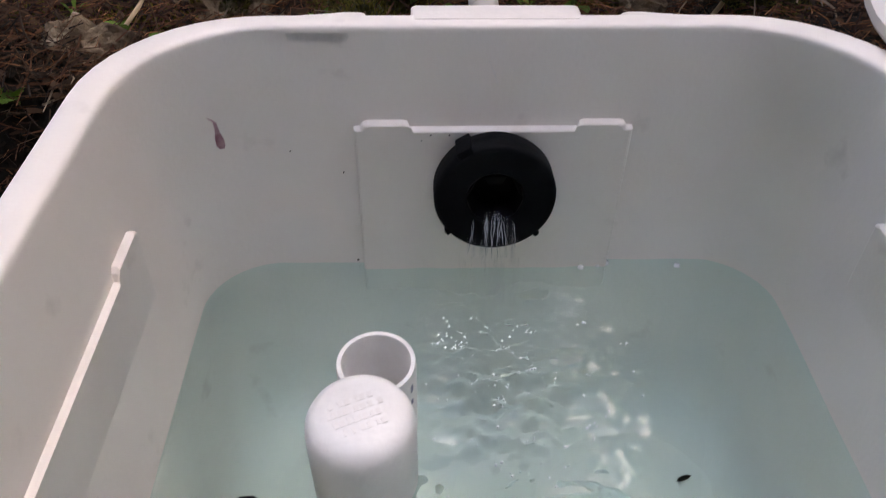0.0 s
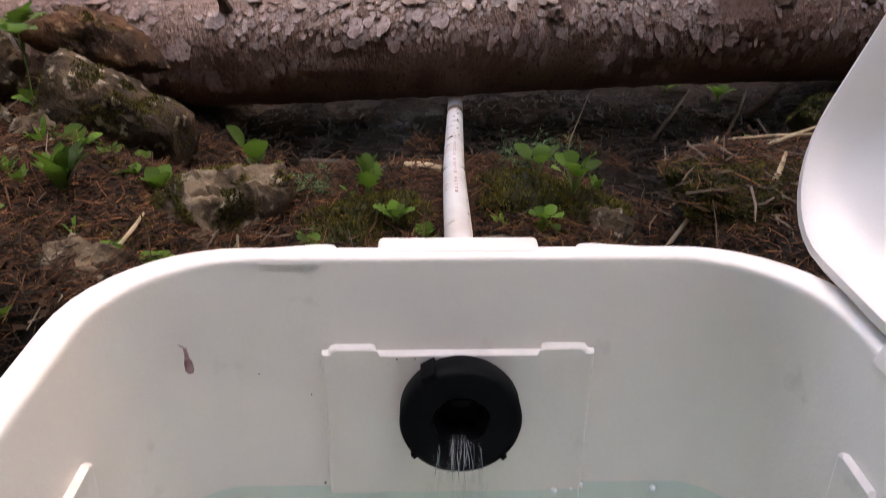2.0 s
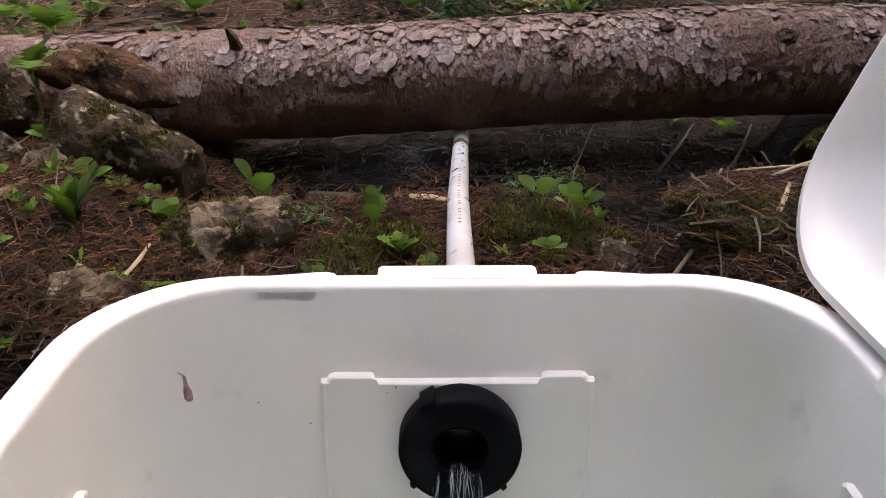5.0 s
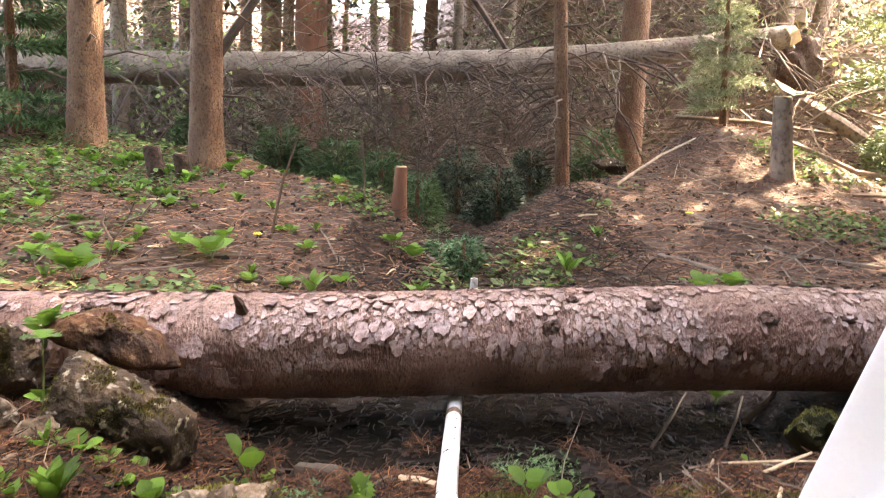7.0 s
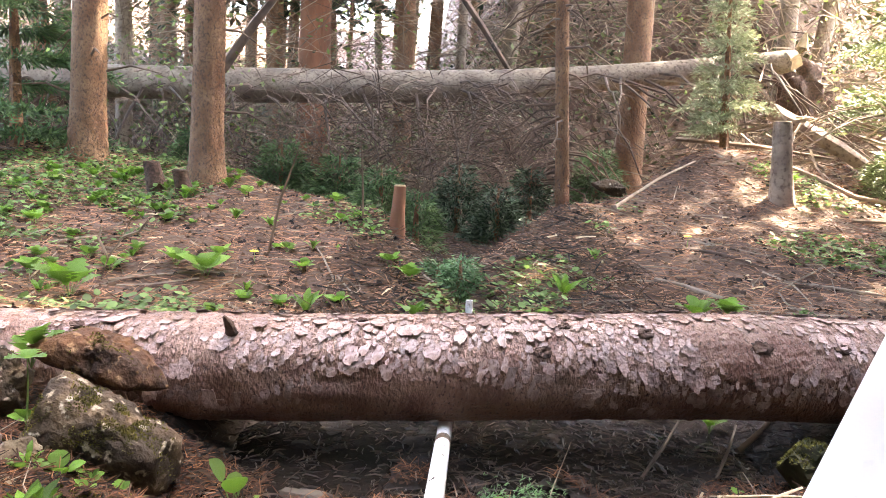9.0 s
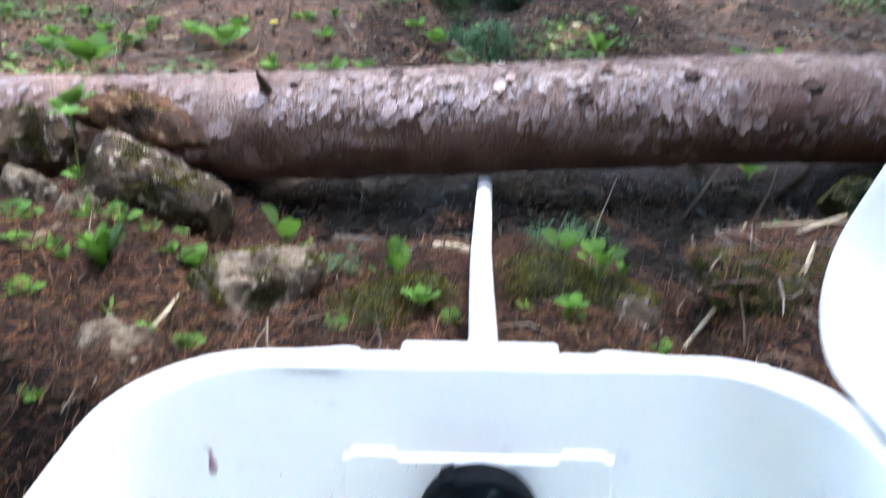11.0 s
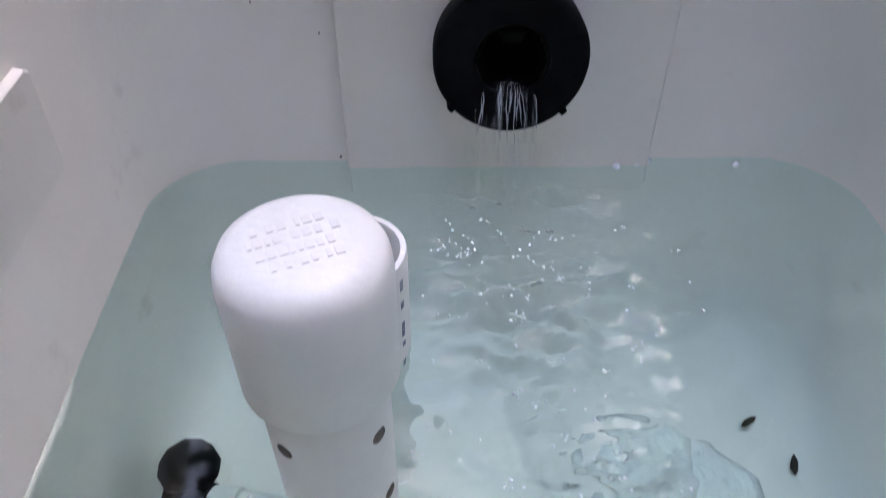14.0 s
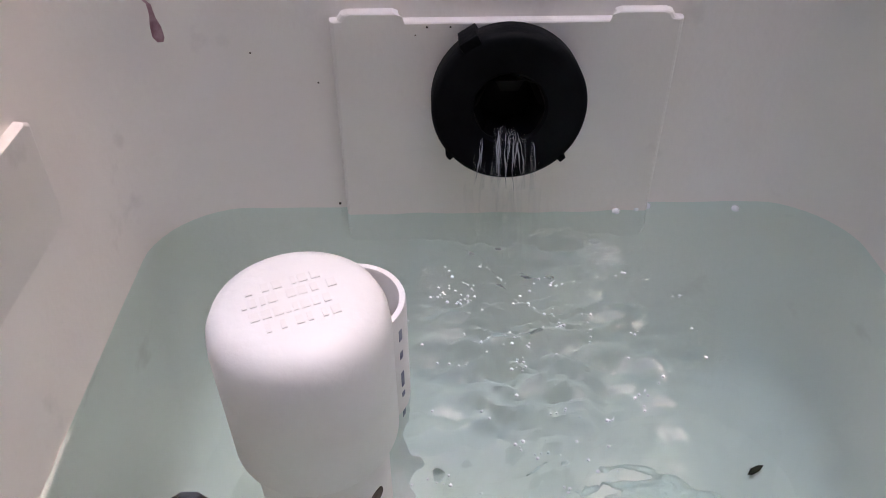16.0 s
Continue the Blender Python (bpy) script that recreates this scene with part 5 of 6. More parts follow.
# single sticks and chips by the chest
for (x0, y0), (x1, y1), w, up, lab in (((0.269, 0.380), (0.322, 0.400), 0.0032, 0.022, "pale dry stick on wet ground"), ((0.372, 0.352), (0.414, 0.410), 0.0034, 0.030, "pale broken stick on moss"),
                                       ((0.435, 0.50), (0.52, 0.545), 0.0026, 0.030, "pale dry wood splinter on moss"), ((0.40, 0.53), (0.52, 0.52), 0.0022, 0.026, "pale dry wood splinter on moss"),
                                       ((0.33, 0.53), (0.39, 0.555), 0.0026, 0.020, "pale dry wood splinter on moss"), ((-0.045, 0.545), (0.005, 0.525), 0.0075, 0.012, "orange-brown wood splinter by the stream"),
                                       ((0.38, 0.80), (0.52, 1.04), 0.0035, 0.04, "dark wet stick leaning in the stream"), ((0.50, 0.78), (0.62, 1.0), 0.003, 0.05, "dark wet stick leaning in the stream"),
                                       ((-0.33, 0.255), (-0.315, 0.30), 0.0022, 0.03, "grey curved twig by a rock"), ((-0.19, 0.72), (-0.12, 0.60), 0.004, 0.02, "dark wet twig by the stream")):
    z0, z1 = max(ground_z(x0, y0), 0.168) + up * 0.5, max(ground_z(x1, y1), 0.168) + up
    dark = "dark" in lab
    ob = part("stick", tube([(x0, y0, z0), ((x0 + x1) / 2 + 0.003, (y0 + y1) / 2, (z0 + z1) / 2 + 0.002), (x1, y1, z1)], [w, w * 0.9, w * 0.6], 7, 0.2, 3), M_MUDBIT if dark else M_BLADE)
    tagged(ob, lab, "stick", "sticks by the chest")
for pts in (((0.158, 0.46, 0.255), (0.172, 0.50, 0.30), (0.205, 0.56, 0.345)), ((0.305, 0.30, 0.24), (0.302, 0.31, 0.27), (0.297, 0.32, 0.295))):
    tagged(part("grass_stalk", tube(pts, [0.0011, 0.0009, 0.0005], 5), M_TWIG), "thin dry curved grass stalk", "grass", "grass stalks")
wetlog = part("charred_stick", tube([(-0.205, 0.655, 0.200), (-0.14, 0.625, 0.207), (-0.085, 0.595, 0.205)], [0.012, 0.014, 0.008], 10, 0.15, 8), M_SPECK)
tagged(wetlog, "dark wet stick at the edge of the stream", "stick", "sticks by the chest")


# ---- trees ----
def spray(verts, faces, base, d, length, r, width=0.5, hang=0.25, step=0.06, needle=0.05):
    """A fir branch: flat side shoots of small leaf-like needle clumps."""
    d = d.normalized()
    side = d.cross(Vector((0, 0, 1))).normalized()
    n = max(3, int(length / step))
    for i in range(1, n + 1):
        t = i / n
        p = base + d * length * t + Vector((0, 0, -hang * length * t * t))
        reach = width * length * (1.05 - t) + needle
        for sg in (-1, 1):
            m = max(1, int(reach / step))
            for k in range(m):
                q = p + side * sg * reach * (k + r.random()) / m + d * 0.5 * reach * k / m + Vector((0, 0, r.gauss(0, 0.012) - 0.10 * reach * k / m))
                for _ in range(2 if step > 0.1 else 3):
                    a = (side * sg * r.uniform(0.1, 1.0) + d * r.uniform(0.2, 1.2) + Vector((0, 0, r.gauss(-0.1, 0.4)))).normalized() * needle * r.uniform(0.6, 1.3)
                    b = a.cross(Vector((r.gauss(0, 0.5), r.gauss(0, 0.5), 1))).normalized() * needle * (0.17 if step > 0.1 else 0.085)
                    n0 = len(verts)
                    verts += [tuple(q - b * 0.3), tuple(q + a * 0.5 - b), tuple(q + a), tuple(q + a * 0.5 + b)]
                    faces.append((n0, n0 + 1, n0 + 2, n0 + 3))


def fir_sapling(at, height, spread, label, seed, mat=None, needle=0.035, step=0.045, name="fir_sapling", low=0.12, lean=(0, 0)):
    r = random.Random(seed)
    root = thing(name, at, label, "tree", "young firs")
    part("trunk", tube([(0, 0, -0.05), (lean[0] * 0.5, lean[1] * 0.5, height * 0.5), (lean[0], lean[1], height)], [0.02 + height * 0.012, 0.012 + height * 0.006, 0.003], 8, 0.1, seed), M_TRUNK, root)
    v, f = [], []
    z = height * low
    while z < height * 0.98:
        k = 1 - z / height
        for _ in range(r.choice((3, 4, 5))):
            a = r.uniform(0, math.tau)
            ln = spread * (k ** 0.8) * r.uniform(0.6, 1.1) + 0.04
            c = Vector((lean[0] * z / height, lean[1] * z / height, z))
            spray(v, f, c, Vector((math.cos(a), math.sin(a), 0.15)), ln, r, 0.40, 0.3, step, needle)
        z += height * 0.065 * r.uniform(0.7, 1.3)
    raw("foliage", v, f, mat or M_FIR, root)
    return root


M_FIR_GREEN = material("fir_green", (0.05, 0.12, 0.04), 0.6, colour2=(0.09, 0.17, 0.05), scale=9, island=0.4)
M_FIR_PALE = let_light_through(material("fir_pale", (0.21, 0.245, 0.135), 0.6, colour2=(0.29, 0.31, 0.19), scale=5, island=0.35), 0.4)
# lighter copy of the fir needles for firs in the sun, lit by colour
M_FIR_LIGHT = material("fir_sunlit", (0.15, 0.20, 0.07), 0.6, colour2=(0.22, 0.26, 0.10), scale=5, island=0.4)
fir_sapling((1.74, 4.15, ground_z(1.74, 4.15)), 1.05, 0.30, "young fir with pale green drooping needles on the mound", 3, M_FIR_PALE, 0.040, 0.018, lean=(-0.06, 0))
fir_sapling((-2.62, 4.2, 0.45), 2.1, 0.85, "bushy green fir beside the tree trunks", 5, None, 0.07, 0.036)
for x, y, h, reach, lab, seed, mat, needle, step in (
        (-1.10, 4.75, 0.52, 0.36, "low bluish-green fir in the hollow", 7, None, 0.055, 0.028), (-0.66, 4.5, 0.42, 0.30, "low bluish-green fir in the hollow", 9, None, 0.055, 0.028),
        (-1.75, 4.9, 0.55, 0.40, "low dark fir behind the trunks", 25, None, 0.055, 0.030), (-0.10, 3.20, 0.30, 0.16, "small bluish-green fir beside the sawn stump", 11, None, 0.040, 0.022),
        (0.10, 2.28, 0.17, 0.105, "small bright green fir in the gully", 13, M_FIR_GREEN, 0.030, 0.016), (0.02, 2.42, 0.13, 0.09, "small bright green fir in the gully", 15, M_FIR_GREEN, 0.030, 0.016),
        # these three firs have darker needles, whose colour also stands in for the hollow's shade
        (0.34, 3.75, 0.34, 0.20, "dark young fir deep in the hollow", 27, M_SPRUCE, 0.045, 0.024), (0.12, 4.05, 0.42, 0.26, "dark young fir deep in the hollow", 28, M_SPRUCE, 0.045, 0.026), (0.58, 4.25, 0.40, 0.24, "dark young fir deep in the hollow", 29, M_SPRUCE, 0.045, 0.026),
        (-0.35, 4.1, 0.36, 0.26, "low bluish-green fir in the hollow", 33, None, 0.050, 0.028), (1.15, 5.0, 0.55, 0.42, "low dark fir by the mound", 17, None, 0.055, 0.030), (2.75, 4.0, 0.35, 0.35, "low pale fir in the sun", 19, M_FIR_LIGHT, 0.05, 0.028),
        (3.3, 5.0, 1.4, 0.65, "sunlit young fir on the slope", 21, M_FIR_LIGHT, 0.06, 0.035)):
    fir_sapling((x, y, ground_z(x, y) - 0.01), h, reach, lab, seed, mat, needle, step)


def trunk_loops(h, r0, seed, lean=(0, 0), flare=1.35, n=18, top=0.45, steps=26):
    loops = []
    relief = 0.05 if steps > 40 else 0.0
    for i in range(steps + 1):
        t = (i / steps) ** 1.6
        z = -0.12 + (h + 0.12) * t
        r = r0 * (1 - (1 - top) * t) * (1 + (flare - 1) * math.exp(-max(0, z) / (r0 * 1.6)))
        lp = []
        for k in range(n):
            a = 2 * math.pi * k / n
            q = r * (1 + 0.06 * fbm(math.cos(a) * 1.2 + seed, math.sin(a) * 1.2 + z * 1.1, 1.6))
            if relief:
                q += r * relief * noise.noise(Vector((math.cos(a) * 5 + seed, math.sin(a) * 5, z * 26)))
            lp.append(Vector((lean[0] * t + q * math.cos(a), lean[1] * t + q * math.sin(a), z)))
        loops.append(lp)
    return loft(loops)


def tree(at, h, r0, label, seed, mat=None, lean=(0, 0), crown=None, clump=0.30, fine=False):
    """A tall conifer: trunk, dead twigs low down, and a crown from crown[0] up, of the given reach."""
    r = random.Random(seed)
    root = thing("conifer_tree", at, label, "tree", "forest trees")
    part("trunk", trunk_loops(h, r0, seed, lean, n=40, steps=220) if fine else trunk_loops(h, r0, seed, lean), mat or M_TRUNK, root)
    for k in range(9):
        z = r.uniform(0.3, 2.4)
        a = r.uniform(0, math.tau)
        d = Vector((math.cos(a), math.sin(a), r.uniform(-0.5, 0.3)))
        p = Vector((lean[0] * z / h, lean[1] * z / h, z)) + d * r0 * 0.6
        ln = r.uniform(0.15, 0.6)
        part("dead_branch", tube([p, p + d * ln * 0.5 + Vector((0, 0, 0.02)), p + d * ln + Vector((0, 0, -0.12 * ln))], [0.009, 0.006, 0.002], 5), M_GREYTWIG, root)
    if crown:
        z0, reach, count = crown
        v, f = [], []
        for _ in range(count):
            z = z0 + (h - z0) * r.random() ** 1.3
            a = r.uniform(0, math.tau)
            ln = reach * (1.05 - (z - z0) / (h - z0)) * r.uniform(0.5, 1.1) + 0.2
            spray(v, f, Vector((lean[0] * z / h, lean[1] * z / h, z)), Vector((math.cos(a), math.sin(a), 0.1)), ln, r, 0.35, 0.3, clump, clump)
        raw("crown", v, f, M_SPRUCE, root)
    return root


tree((-2.07, 3.95, 0.57), 9.5, 0.098, "straight spruce trunk with reddish scaly bark", 1, lean=(0.3, 0.0), crown=(4.6, 1.3, 45), fine=True)
tree((-1.21, 3.45, 0.50), 9.0, 0.082, "spruce trunk with flaking bark beside a stump", 2, lean=(0.12, 0.0), crown=(4.6, 1.3, 45), fine=True)
dead = tree((0.80, 4.22, ground_z(0.80, 4.22) - 0.02), 6.5, 0.046, "thin brown dead-branched spruce trunk on the bank", 3, None, lean=(-0.45, 0), crown=(3.8, 0.9, 30), fine=True)
rd = random.Random(52)
for k in range(64):
    # brittle boughs that droop towards the hollow
    z = rd.uniform(0.10, 1.9)
    a = rd.choice((math.pi, math.pi, math.pi, 0.0)) + rd.gauss(0, 0.6)
    d = Vector((math.cos(a), math.sin(a), 0))
    ln = rd.uniform(0.12, 0.50)
    p = Vector((-0.45 * (z / 6.5), 0, z)) + d * 0.03
    pts = [p + d * ln * t + Vector((0, 0, 0.10 * ln * t - rd.uniform(0.7, 1.2) * ln * t * t)) + Vector((rd.gauss(0, 0.015), rd.gauss(0, 0.015), 0)) * (t > 0) for t in (0, 0.25, 0.5, 0.75, 1.0)]
    part("dead_branch", tube(pts, [0.0075, 0.0060, 0.0045, 0.003, 0.0015], 5), M_GREYTWIG, dead)
for k in range(6):
    a = math.tau * k / 6 + 0.3
    d = Vector((math.cos(a), math.sin(a), 0))
    part("root", tube([Vector((0, 0, 0.12)) + d * 0.02, d * 0.07 + Vector((0, 0, 0.03)), d * 0.17 + Vector((0, 0, -0.03))], [0.022, 0.016, 0.006], 7, 0.1, k), M_TRUNK, dead)
tree((-1.28, 7.0, ground_z(-1.28, 7.0) - 0.05), 11, 0.165, "thick reddish pine trunk behind the fallen log", 4, M_REDTRUNK, crown=(5.0, 1.8, 50))
tree((-0.41, 7.2, ground_z(-0.41, 7.2) - 0.05), 11, 0.095, "dark thin trunk behind the fallen log", 5, crown=(4.6, 1.6, 45))
# crown, above the view, is thickened to shade the banks
tree((3.15, 6.6, ground_z(3.15, 6.6) - 0.05), 11, 0.085, "pale sunlit trunk on the slope", 6, M_FARLOG, crown=(4.6, 1.9, 260))
tree((3.42, 6.7, ground_z(3.42, 6.7) - 0.05), 10, 0.075, "pale sunlit trunk leaning on the slope", 7, M_FARLOG, lean=(1.3, 0), crown=(6.2, 1.6, 30))
# the last three conifers are added to shade the hillside
FOREST = [(-3.6, 10.2), (-2.7, 12.0), (-1.5, 9.4), (-4.4, 11.6), (-0.7, 13.8), (-3.1, 14.6), (-5.2, 13.2), (-1.9, 14.2), (-4.2, 7.5), (-3.2, 9.0), (-2.2, 10.5), (-0.2, 10.0), (0.7, 8.2), (1.4, 9.6), (2.3, 8.6), (4.6, 9.5), (-5.5, 10.5), (5.8, 11.5), (-1.1, 12.5), (0.5, 13.0), (2.0, 13.5), (3.6, 12.0), (-3.6, 13.5), (-2.9, 6.4),
          (-1.9, 8.2), (0.15, 7.6), (1.05, 11.2), (-6.5, 7.0), (2.9, 10.4), (-4.6, 5.2), (3.0, 15.0), (1.0, 15.5), (-1.0, 15.0), (5.2, 14.0), (6.8, 13.5), (7.6, 15.5), (-2.6, 16.0), (3.7, 11.3), (4.8, 12.7), (2.6, 11.9)]
rf = random.Random(9)
for k, (x, y) in enumerate(FOREST):
    tree((x, y, ground_z(x, y) - 0.05), rf.uniform(9, 13), rf.uniform(0.05, 0.13), rf.choice(("tall distant conifer on the wooded slope", "grey-brown conifer on the wooded slope", "slender distant forest conifer")),
         300 + k, rf.choice((M_TRUNK, M_FARLOG, M_TRUNK)), (rf.uniform(-0.5, 0.5), 0), (rf.uniform(1.6, 3.4), rf.uniform(1.7, 2.4), 85), 0.18)
# trees added around the chest, nearly all out of view, to block the sun
for k, (x, y, z0, reach, count) in enumerate(((4.2, 3.2, 3.2, 1.9, 300), (2.78, 3.45, 2.6, 1.5, 70), (2.9, 2.4, 3.3, 1.7, 480), (-3.9, 1.6, 0.8, 1.4, 90), (4.6, 1.2, 0.6, 1.6, 200), (4.4, 2.3, 0.2, 1.4, 220), (3.7, 0.6, 0.2, 1.3, 220), (1.6, 5.9, 3.8, 1.6, 55))):
    tree((x, y, ground_z(x, y) - 0.05), 9.5, rf.uniform(0.10, 0.15), "tall spruce added near the chest for shade", 400 + k, None, (0, 0), (z0, reach, count))

# added ring of unseen spruces that keeps low sky light off chest and log
for k in range(18):
    a = radians(168 + 12 * k)
    x, y = 4.9 * math.cos(a) + rf.uniform(-0.5, 0.5), 4.6 * math.sin(a) + 0.2
    tree((x, y, ground_z(x, y) - 0.05), 9.0, rf.uniform(0.09, 0.14), "unseen low-branched spruce added to shut out low sky light", 500 + k, None, (0, 0), (0.3, 2.1, 300), 0.32)

# green fir sprig lying at the stream edge
v, f = [], []
rs = random.Random(4)
for bx, by, dx, ln in ((0.075, 0.545, 1.0, 0.085), (0.13, 0.575, 1.0, 0.075), (-0.13, 0.455, -0.8, 0.05)):
    spray(v, f, Vector((bx, by, ground_z(bx, by) + 0.022)), Vector((dx, 0.1, 0.1)), ln, rs, 0.22, 0.1, 0.0045, 0.010)
tagged(raw("fir_sprig", v, f, M_FIR_GREEN), "green fir sprigs lying at the edge of the stream", "sprig", kind="stuff")

def twig_mass(name, label, category, mat, count, place, width, length, seed, droop=0.45):
    """Many thin bent twigs, each drooping towards its end, some forked."""
    r = random.Random(seed)
    v, f = [], []

    def one(p, d, ln, w):
        side = d.cross(Vector((0, 0, 1)))
        side = side.normalized() if side.length > 1e-4 else Vector((1, 0, 0))
        n0 = len(v)
        for i, t in enumerate((0, 0.3, 0.65, 1.0)):
            q = p + d * ln * t + Vector((r.gauss(0, 0.03) * ln, r.gauss(0, 0.03) * ln, r.gauss(0, 0.03) * ln - droop * ln * t * t))
            k = w * (1 - 0.8 * t)
            v.extend((tuple(q + side * k), tuple(q - side * k * 0.5 + Vector((0, 0, k))), tuple(q - side * k * 0.5 - Vector((0, 0, k)))))
        for i in range(3):
            a = n0 + 3 * i
            f.extend((a + j, a + (j + 1) % 3, a + 3 + (j + 1) % 3, a + 3 + j) for j in range(3))

    for _ in range(count):
        p = place(r)
        a = r.uniform(0, math.tau)
        d = Vector((math.cos(a), 0.5 * math.sin(a), r.gauss(-0.1, 0.35))).normalized()
        ln, w = r.uniform(*length), r.uniform(*width)
        one(p, d, ln, w)
        if r.random() < 0.6:
            one(p + d * ln * 0.4, (d + Vector((r.gauss(0, 0.6), r.gauss(0, 0.5), r.gauss(-0.2, 0.5)))).normalized(), ln * 0.5, w * 0.6)
    return tagged(raw(name, v, f, mat), label, category, kind="stuff")


# undergrowth on the wooded slope: small leaves and thin stems
ru = random.Random(61)
v, f = [], []
for k in range(430):
    cy = ru.uniform(6.3, 14)
    cx = ru.uniform(-0.68, 0.68) * (cy + 0.5)
    cz = ground_z(cx, cy)
    hgt, wid = ru.uniform(0.25, 1.3), ru.uniform(0.25, 0.7)
    for _ in range(70):
        p = Vector((cx + ru.gauss(0, wid * 0.5), cy + ru.gauss(0, wid * 0.5), cz + hgt * ru.random()))
        a = Vector((ru.gauss(0, 1), ru.gauss(0, 1), ru.gauss(-0.2, 0.5))).normalized() * ru.uniform(0.03, 0.085)
        b = a.cross(Vector((ru.gauss(0, 1), ru.gauss(0, 1), 1))).normalized() * ru.uniform(0.012, 0.03)
        n0 = len(v)
        v += [tuple(p), tuple(p + a * 0.5 - b), tuple(p + a), tuple(p + a * 0.5 + b)]
        f.append((n0, n0 + 1, n0 + 2, n0 + 3))
tagged(raw("undergrowth", v, f, material("undergrowth_leaf", (0.095, 0.105, 0.038), 0.6, island=0.8)), "mixed green undergrowth on the wooded slope", "undergrowth", kind="stuff")
# dry brushwood, paler than the grey twigs: sunlight is put into its tan
M_BRUSH = material("sunlit_brush", (0.27, 0.19, 0.125), 0.9, colour2=(0.15, 0.10, 0.065), scale=3, island=0.6)


def behind(r):
    y = r.uniform(5.9, 11)
    x = r.uniform(-0.64, 0.64) * (y + 0.4)
    return Vector((x, y, ground_z(x, y) + 3.0 * r.random() ** 1.3))


def under_far_log(r):
    x, y = r.triangular(-2.4, 1.5, 0.3), r.uniform(4.5, 6.0)
    return Vector((x, y, ground_z(x, y) + r.uniform(0.05, 1.0)))


def sunlit_heap(r):
    x, y = r.uniform(1.9, 4.6), r.uniform(4.1, 6.8)
    return Vector((x, y, ground_z(x, y) + r.uniform(0.0, 0.4)))


twig_mass("brushwood", "bare tan brushwood and hanging dead twigs on the wooded slope", "brushwood", M_BRUSH, 8500, behind, (0.002, 0.0065), (0.25, 1.0), 61)
twig_mass("dead_twigs", "tangle of drooping brown dead twigs in the hollow", "twigs", M_GREYTWIG, 1500, under_far_log, (0.0015, 0.0050), (0.15, 0.6), 23, 0.6)
twig_mass("dead_twigs", "sunlit pile of dry fallen branches on the slope", "twigs", M_TWIG, 560, sunlit_heap, (0.003, 0.012), (0.25, 1.0), 24, 0.1)
# yellow-green leaves among the trunks, with sunlight put into their colour
v, f = [], []
for cx, cy, cz, sx, sz, count in ((-3.3, 5.6, 2.0, 0.7, 0.8, 900), (-2.2, 6.2, 2.2, 0.5, 0.5, 300), (-0.75, 6.6, 2.0, 0.35, 0.5, 260), (-1.9, 5.2, 1.15, 0.30, 0.25, 220), (2.6, 6.4, 2.2, 0.6, 0.5, 260), (3.6, 5.6, 1.4, 0.5, 0.3, 240)):
    for _ in range(count):
        p = Vector((cx + ru.gauss(0, sx), cy + ru.gauss(0, 0.3), cz + ru.gauss(0, sz)))
        a = Vector((ru.gauss(0, 1), ru.gauss(0, 1), ru.gauss(-0.3, 0.5))).normalized() * ru.uniform(0.03, 0.07)
        b = a.cross(Vector((ru.gauss(0, 1), ru.gauss(0, 1), 1))).normalized() * ru.uniform(0.010, 0.022)
        n0 = len(v)
        v += [tuple(p), tuple(p + a * 0.5 - b), tuple(p + a), tuple(p + a * 0.5 + b)]
        f.append((n0, n0 + 1, n0 + 2, n0 + 3))
tagged(raw("shrub_leaves", v, f, let_light_through(material("sunlit_leaf", (0.19, 0.25, 0.07), 0.6, island=0.5), 0.45)), "yellow-green leaves of shrubs among the trunks, coloured as sunlit", "shrub leaves", kind="stuff")

# far fallen log
far = thing("fallen_tree", (0, 0, 0), "long pale fallen tree trunk spanning the hollow", "log")
FAR_X = [(-4.6, 5.55, 1.10), (-3.48, 5.6, 1.128), (-1.69, 5.6, 1.165), (-0.35, 5.6, 1.215), (0.56, 5.6, 1.28), (1.25, 5.6, 1.36), (1.91, 5.6, 1.444), (2.72, 5.6, 1.565)]
part("trunk", tube(FAR_X, [0.120, 0.125, 0.137, 0.130, 0.118, 0.106, 0.096, 0.090], 28, 0.02, 4), M_FARLOG, far)
part("broken_end", tube([(2.70, 5.6, 1.560), (2.78, 5.61, 1.60), (2.84, 5.62, 1.68), (2.86, 5.62, 1.80)], [0.088, 0.075, 0.045, 0.010], 11, 0.35, 6), M_CUT, far, "torn pale wood")
bm = bmesh.new()
bmesh.ops.create_icosphere(bm, subdivisions=4, radius=1.0)
for v_ in bm.verts:
    q = v_.co * (1 + 0.5 * noise.fractal(v_.co * 1.7, 1.0, 2.0, 5))
    v_.co = Vector((q.x * 0.17, q.y * 0.10, q.z * 0.20))
put(part("root_plate", bm, M_KNOT, far, "dark torn roots with soil"), (2.90, 5.66, 1.36))
rb = random.Random(14)
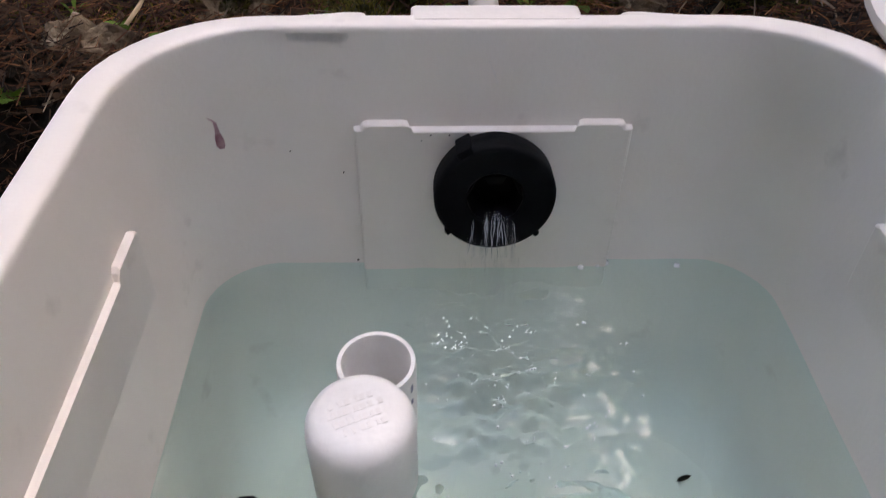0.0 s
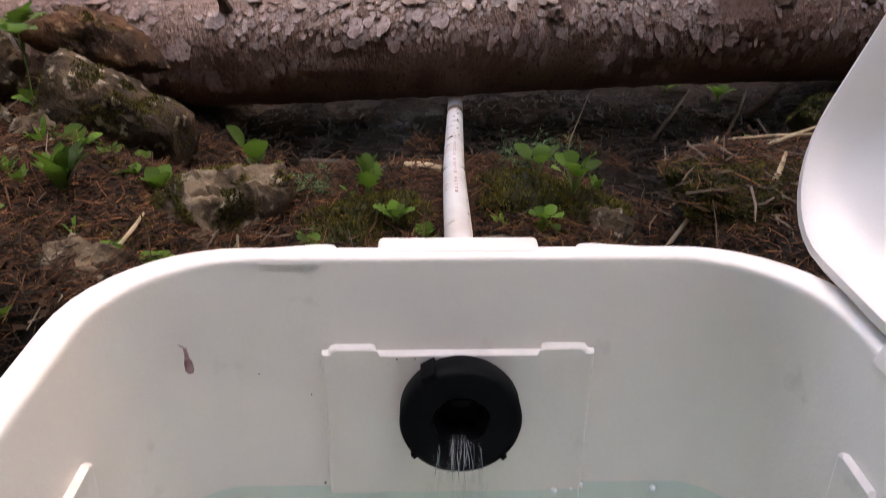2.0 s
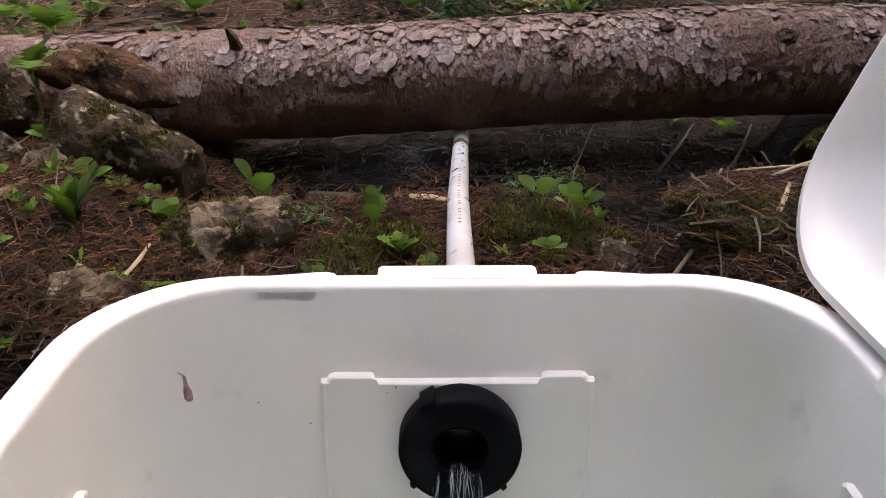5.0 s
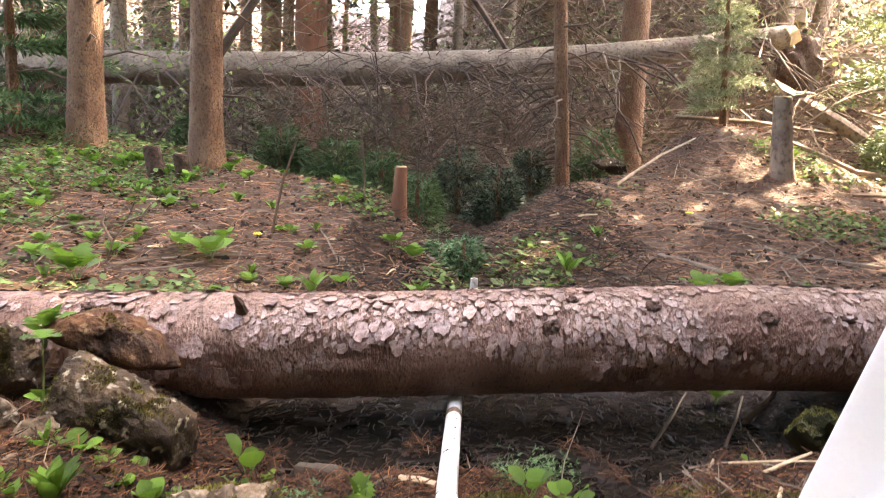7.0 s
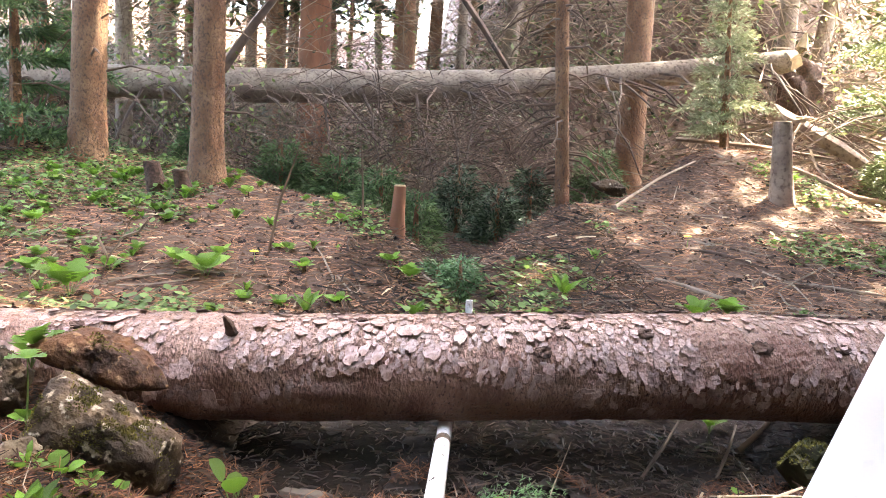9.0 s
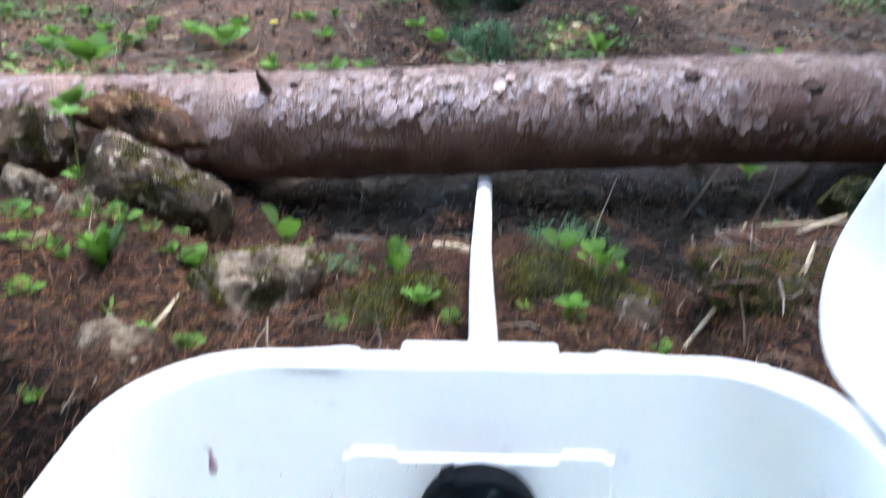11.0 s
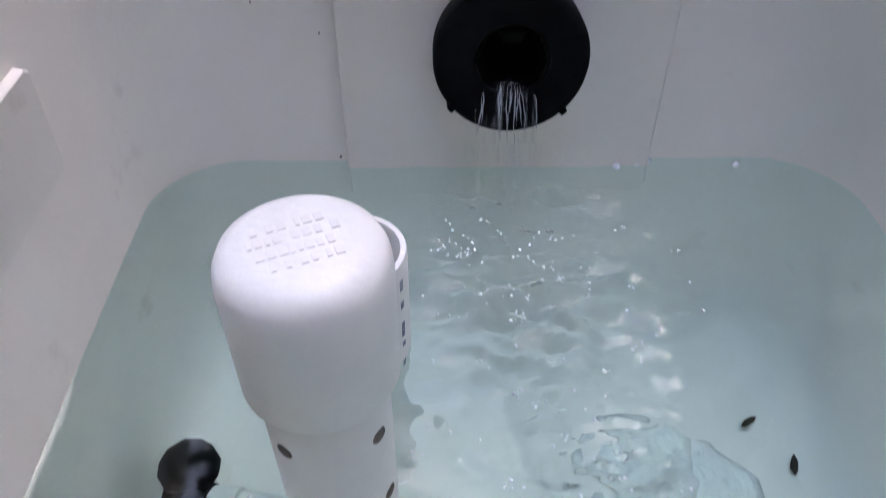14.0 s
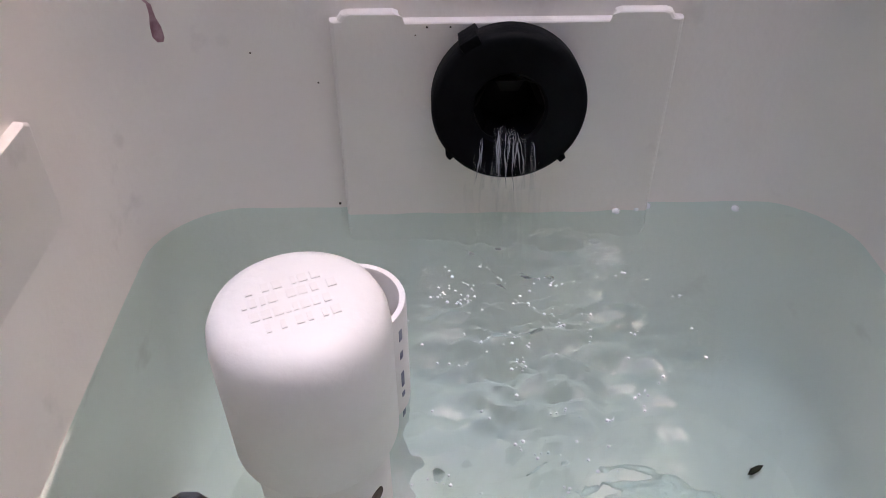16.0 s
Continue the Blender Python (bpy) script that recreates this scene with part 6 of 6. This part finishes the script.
for k in range(62):
    x = rb.uniform(-3.4, 2.5)
    z = float(np.interp(x, [p[0] for p in FAR_X], [p[2] for p in FAR_X]))
    p = Vector((x, 5.49, z - rb.uniform(0.0, 0.10)))
    d = Vector((rb.uniform(-0.2, 0.9), rb.uniform(-0.9, -0.3), rb.uniform(-0.5, 0.25))).normalized()
    ln = rb.uniform(0.35, 1.1)
    sag = rb.uniform(0.35, 0.75)
    pts = [p + d * ln * t + Vector((rb.gauss(0, 0.018) * ln, 0, rb.gauss(0, 0.02) * ln - sag * ln * t * t)) for t in (0, 0.2, 0.4, 0.6, 0.8, 1.0)]
    bough = part("dead_branch", tube(pts, [0.013, 0.011, 0.009, 0.007, 0.005, 0.002], 6), M_GREYTWIG, far)
    for q in pts[2:5]:
        e = Vector((rb.gauss(0, 0.6), rb.gauss(-0.2, 0.4), rb.gauss(-0.5, 0.4))).normalized() * rb.uniform(0.10, 0.26)
        part("twig", tube([q, q + e * 0.5 + Vector((0, 0, 0.01)), q + e + Vector((0, 0, -0.03))], [0.0035, 0.0026, 0.001], 5), M_GREYTWIG, bough)

# stumps, leaning poles and fallen branches
for (x, y, z), h, r0, lean, lab in (((1.80, 3.42, 0.54), 0.42, 0.058, (-0.05, 0), "broken grey stump on the mound"), ((-0.185, 2.92, 0.37), 0.19, 0.034, (0.015, 0), "small sawn brown stump at the gully edge"),
                                    ((-1.36, 3.28, 0.44), 0.16, 0.05, (-0.06, -0.03), "low rotten brown stump at a tree foot"), ((-1.20, 3.22, 0.42), 0.15, 0.045, (-0.05, -0.05), "low rotten brown stump at a tree foot")):
    st = thing("stump", (x, y, z), lab, "stump", "stumps")
    part("wood", trunk_loops(h, r0, x, lean, 1.3, 14, 0.8), (M_REDTRUNK if r0 < 0.04 else M_FARLOG) if h > 0.18 else M_KNOT, st)
    part("cut_face", tube([(lean[0], lean[1], h - 0.004), (lean[0], lean[1], h + 0.006)], [r0 * 0.76, r0 * 0.70], 14, 0.1, 2), M_CUT if h > 0.18 else M_KNOT, st, "pale cut face" if h > 0.18 else "dark rotten top")
for a, b, w, lab in (((-1.60, 5.0, 1.22), (-1.1, 5.0, 1.9), 0.035, "leaning bare pole behind the trunks"), ((-0.1, 6.0, 2.3), (0.75, 6.0, 1.15), 0.028, "thin leaning dead pole in the hollow"),
                     ((0.86, 3.15, 0.50), (1.45, 3.8, 0.74), 0.009, "long pale branch lying on the mound"), ((1.45, 4.2, 0.87), (2.5, 4.3, 0.80), 0.014, "dry pale branch lying behind the stump"),
                     ((2.2, 4.6, 1.1), (3.0, 4.3, 0.6), 0.055, "pale sunlit broken log on the slope")):
    a, b = Vector(a), Vector(b)
    m = a.lerp(b, 0.5) + Vector((0, 0, 0.02))
    tagged(part("branch", tube([a, m, b], [w, w * 0.9, w * 0.6], 8, 0.15, 5), M_TWIG if "pale" in lab and w < 0.04 else M_GREYTWIG if w < 0.04 else M_FARLOG), lab, "branch", "fallen branches")
stone("rock", (0.10, 0.05, 0.045), pose(0.93, 3.6, 0.57, 0, 10, 25), M_ROCK, "pale grey stone on the far bank", "rock", 41, 0.3, 4, "rocks on the far bank")
# single sticks lying on the banks, and a pale forked twig
for a, b, w, lab in (((-0.75, 1.75), (-0.30, 1.72), 0.006, "brown dead stick on the near edge of the bank"), ((-1.05, 1.95), (-0.55, 2.05), 0.005, "thin dry stick on the bank"), ((-1.75, 3.1), (-1.15, 2.95), 0.008, "dark stick before the tree foot"),
                     ((-1.5, 2.4), (-1.1, 2.2), 0.005, "thin dry stick on the bank"), ((0.75, 2.05), (0.98, 1.75), 0.008, "pale broken stick on the mound foot"), ((0.95, 2.5), (1.25, 2.35), 0.007, "brown broken stick on the mound"),
                     ((1.25, 2.2), (1.75, 1.85), 0.005, "long thin twig on the mound"), ((1.55, 2.9), (1.85, 3.0), 0.007, "thin branch by the grey stump"), ((0.45, 1.75), (0.62, 2.05), 0.006, "dry stick at the gully edge"),
                     ((0.70, 2.9), (1.10, 3.1), 0.004, "thin dry twig on the mound"), ((2.0, 2.4), (2.5, 2.7), 0.006, "sunlit dry branch on the slope"), ((-0.10, 2.30), (0.06, 2.05), 0.006, "dead stick sliding into the gully"),
                     ((2.1, 3.3), (2.7, 3.2), 0.010, "sunlit dry branch on the slope"), ((1.95, 3.9), (2.75, 3.6), 0.016, "pale sunlit branch on the slope"), ((0.62, 0.98), (0.80, 1.12), 0.007, "dark root beside the stream")):
    a, b = Vector((*a, ground_z(*a) + w)), Vector((*b, ground_z(*b) + w))
    m = a.lerp(b, 0.5)
    m.z = ground_z(m.x, m.y) + w * 1.6
    m += Vector((0.02, 0.02, 0.004))
    tagged(part("branch", tube([a, a.lerp(m, 0.5) + Vector((0.008, -0.006, 0.004)), m, m.lerp(b, 0.5) + Vector((-0.008, 0.006, 0.004)), b], [w, w * 0.95, w * 0.85, w * 0.7, w * 0.4], 7, 0.2, 7), M_GREYTWIG if "dark" in lab or "brown" in lab else M_TWIG), lab, "branch", "sticks on the banks")
fx, fy = -1.08, 1.95
forked = thing("forked_twig", (fx, fy, ground_z(fx, fy)), "pale bare forked twig standing on the bank", "twig")
for pts in (((0, 0, -0.01), (0.03, 0, 0.08), (0.08, 0, 0.15), (0.10, 0.01, 0.21)), ((0.03, 0, 0.08), (0.00, 0, 0.14), (0.01, 0, 0.18)), ((0.08, 0, 0.15), (0.13, 0, 0.17), (0.16, 0, 0.21))):
    part("twig", tube(pts, [0.005 - 0.001 * i for i in range(len(pts))], 6), M_TWIG, forked)
# thin upright stems on the left bank
for x, y, h, lean in ((-0.62, 2.3, 0.42, 0.12), (-1.35, 1.75, 0.26, 0.06), (-0.33, 2.9, 0.35, -0.02)):
    tagged(part("twig_stem", tube([(x, y, ground_z(x, y) - 0.02), (x + lean * 0.4, y, ground_z(x, y) + h * 0.5), (x + lean, y, ground_z(x, y) + h)], [0.006, 0.005, 0.002], 6), M_GREYTWIG), "thin upright dead stem on the bank", "twig", "dead stems")
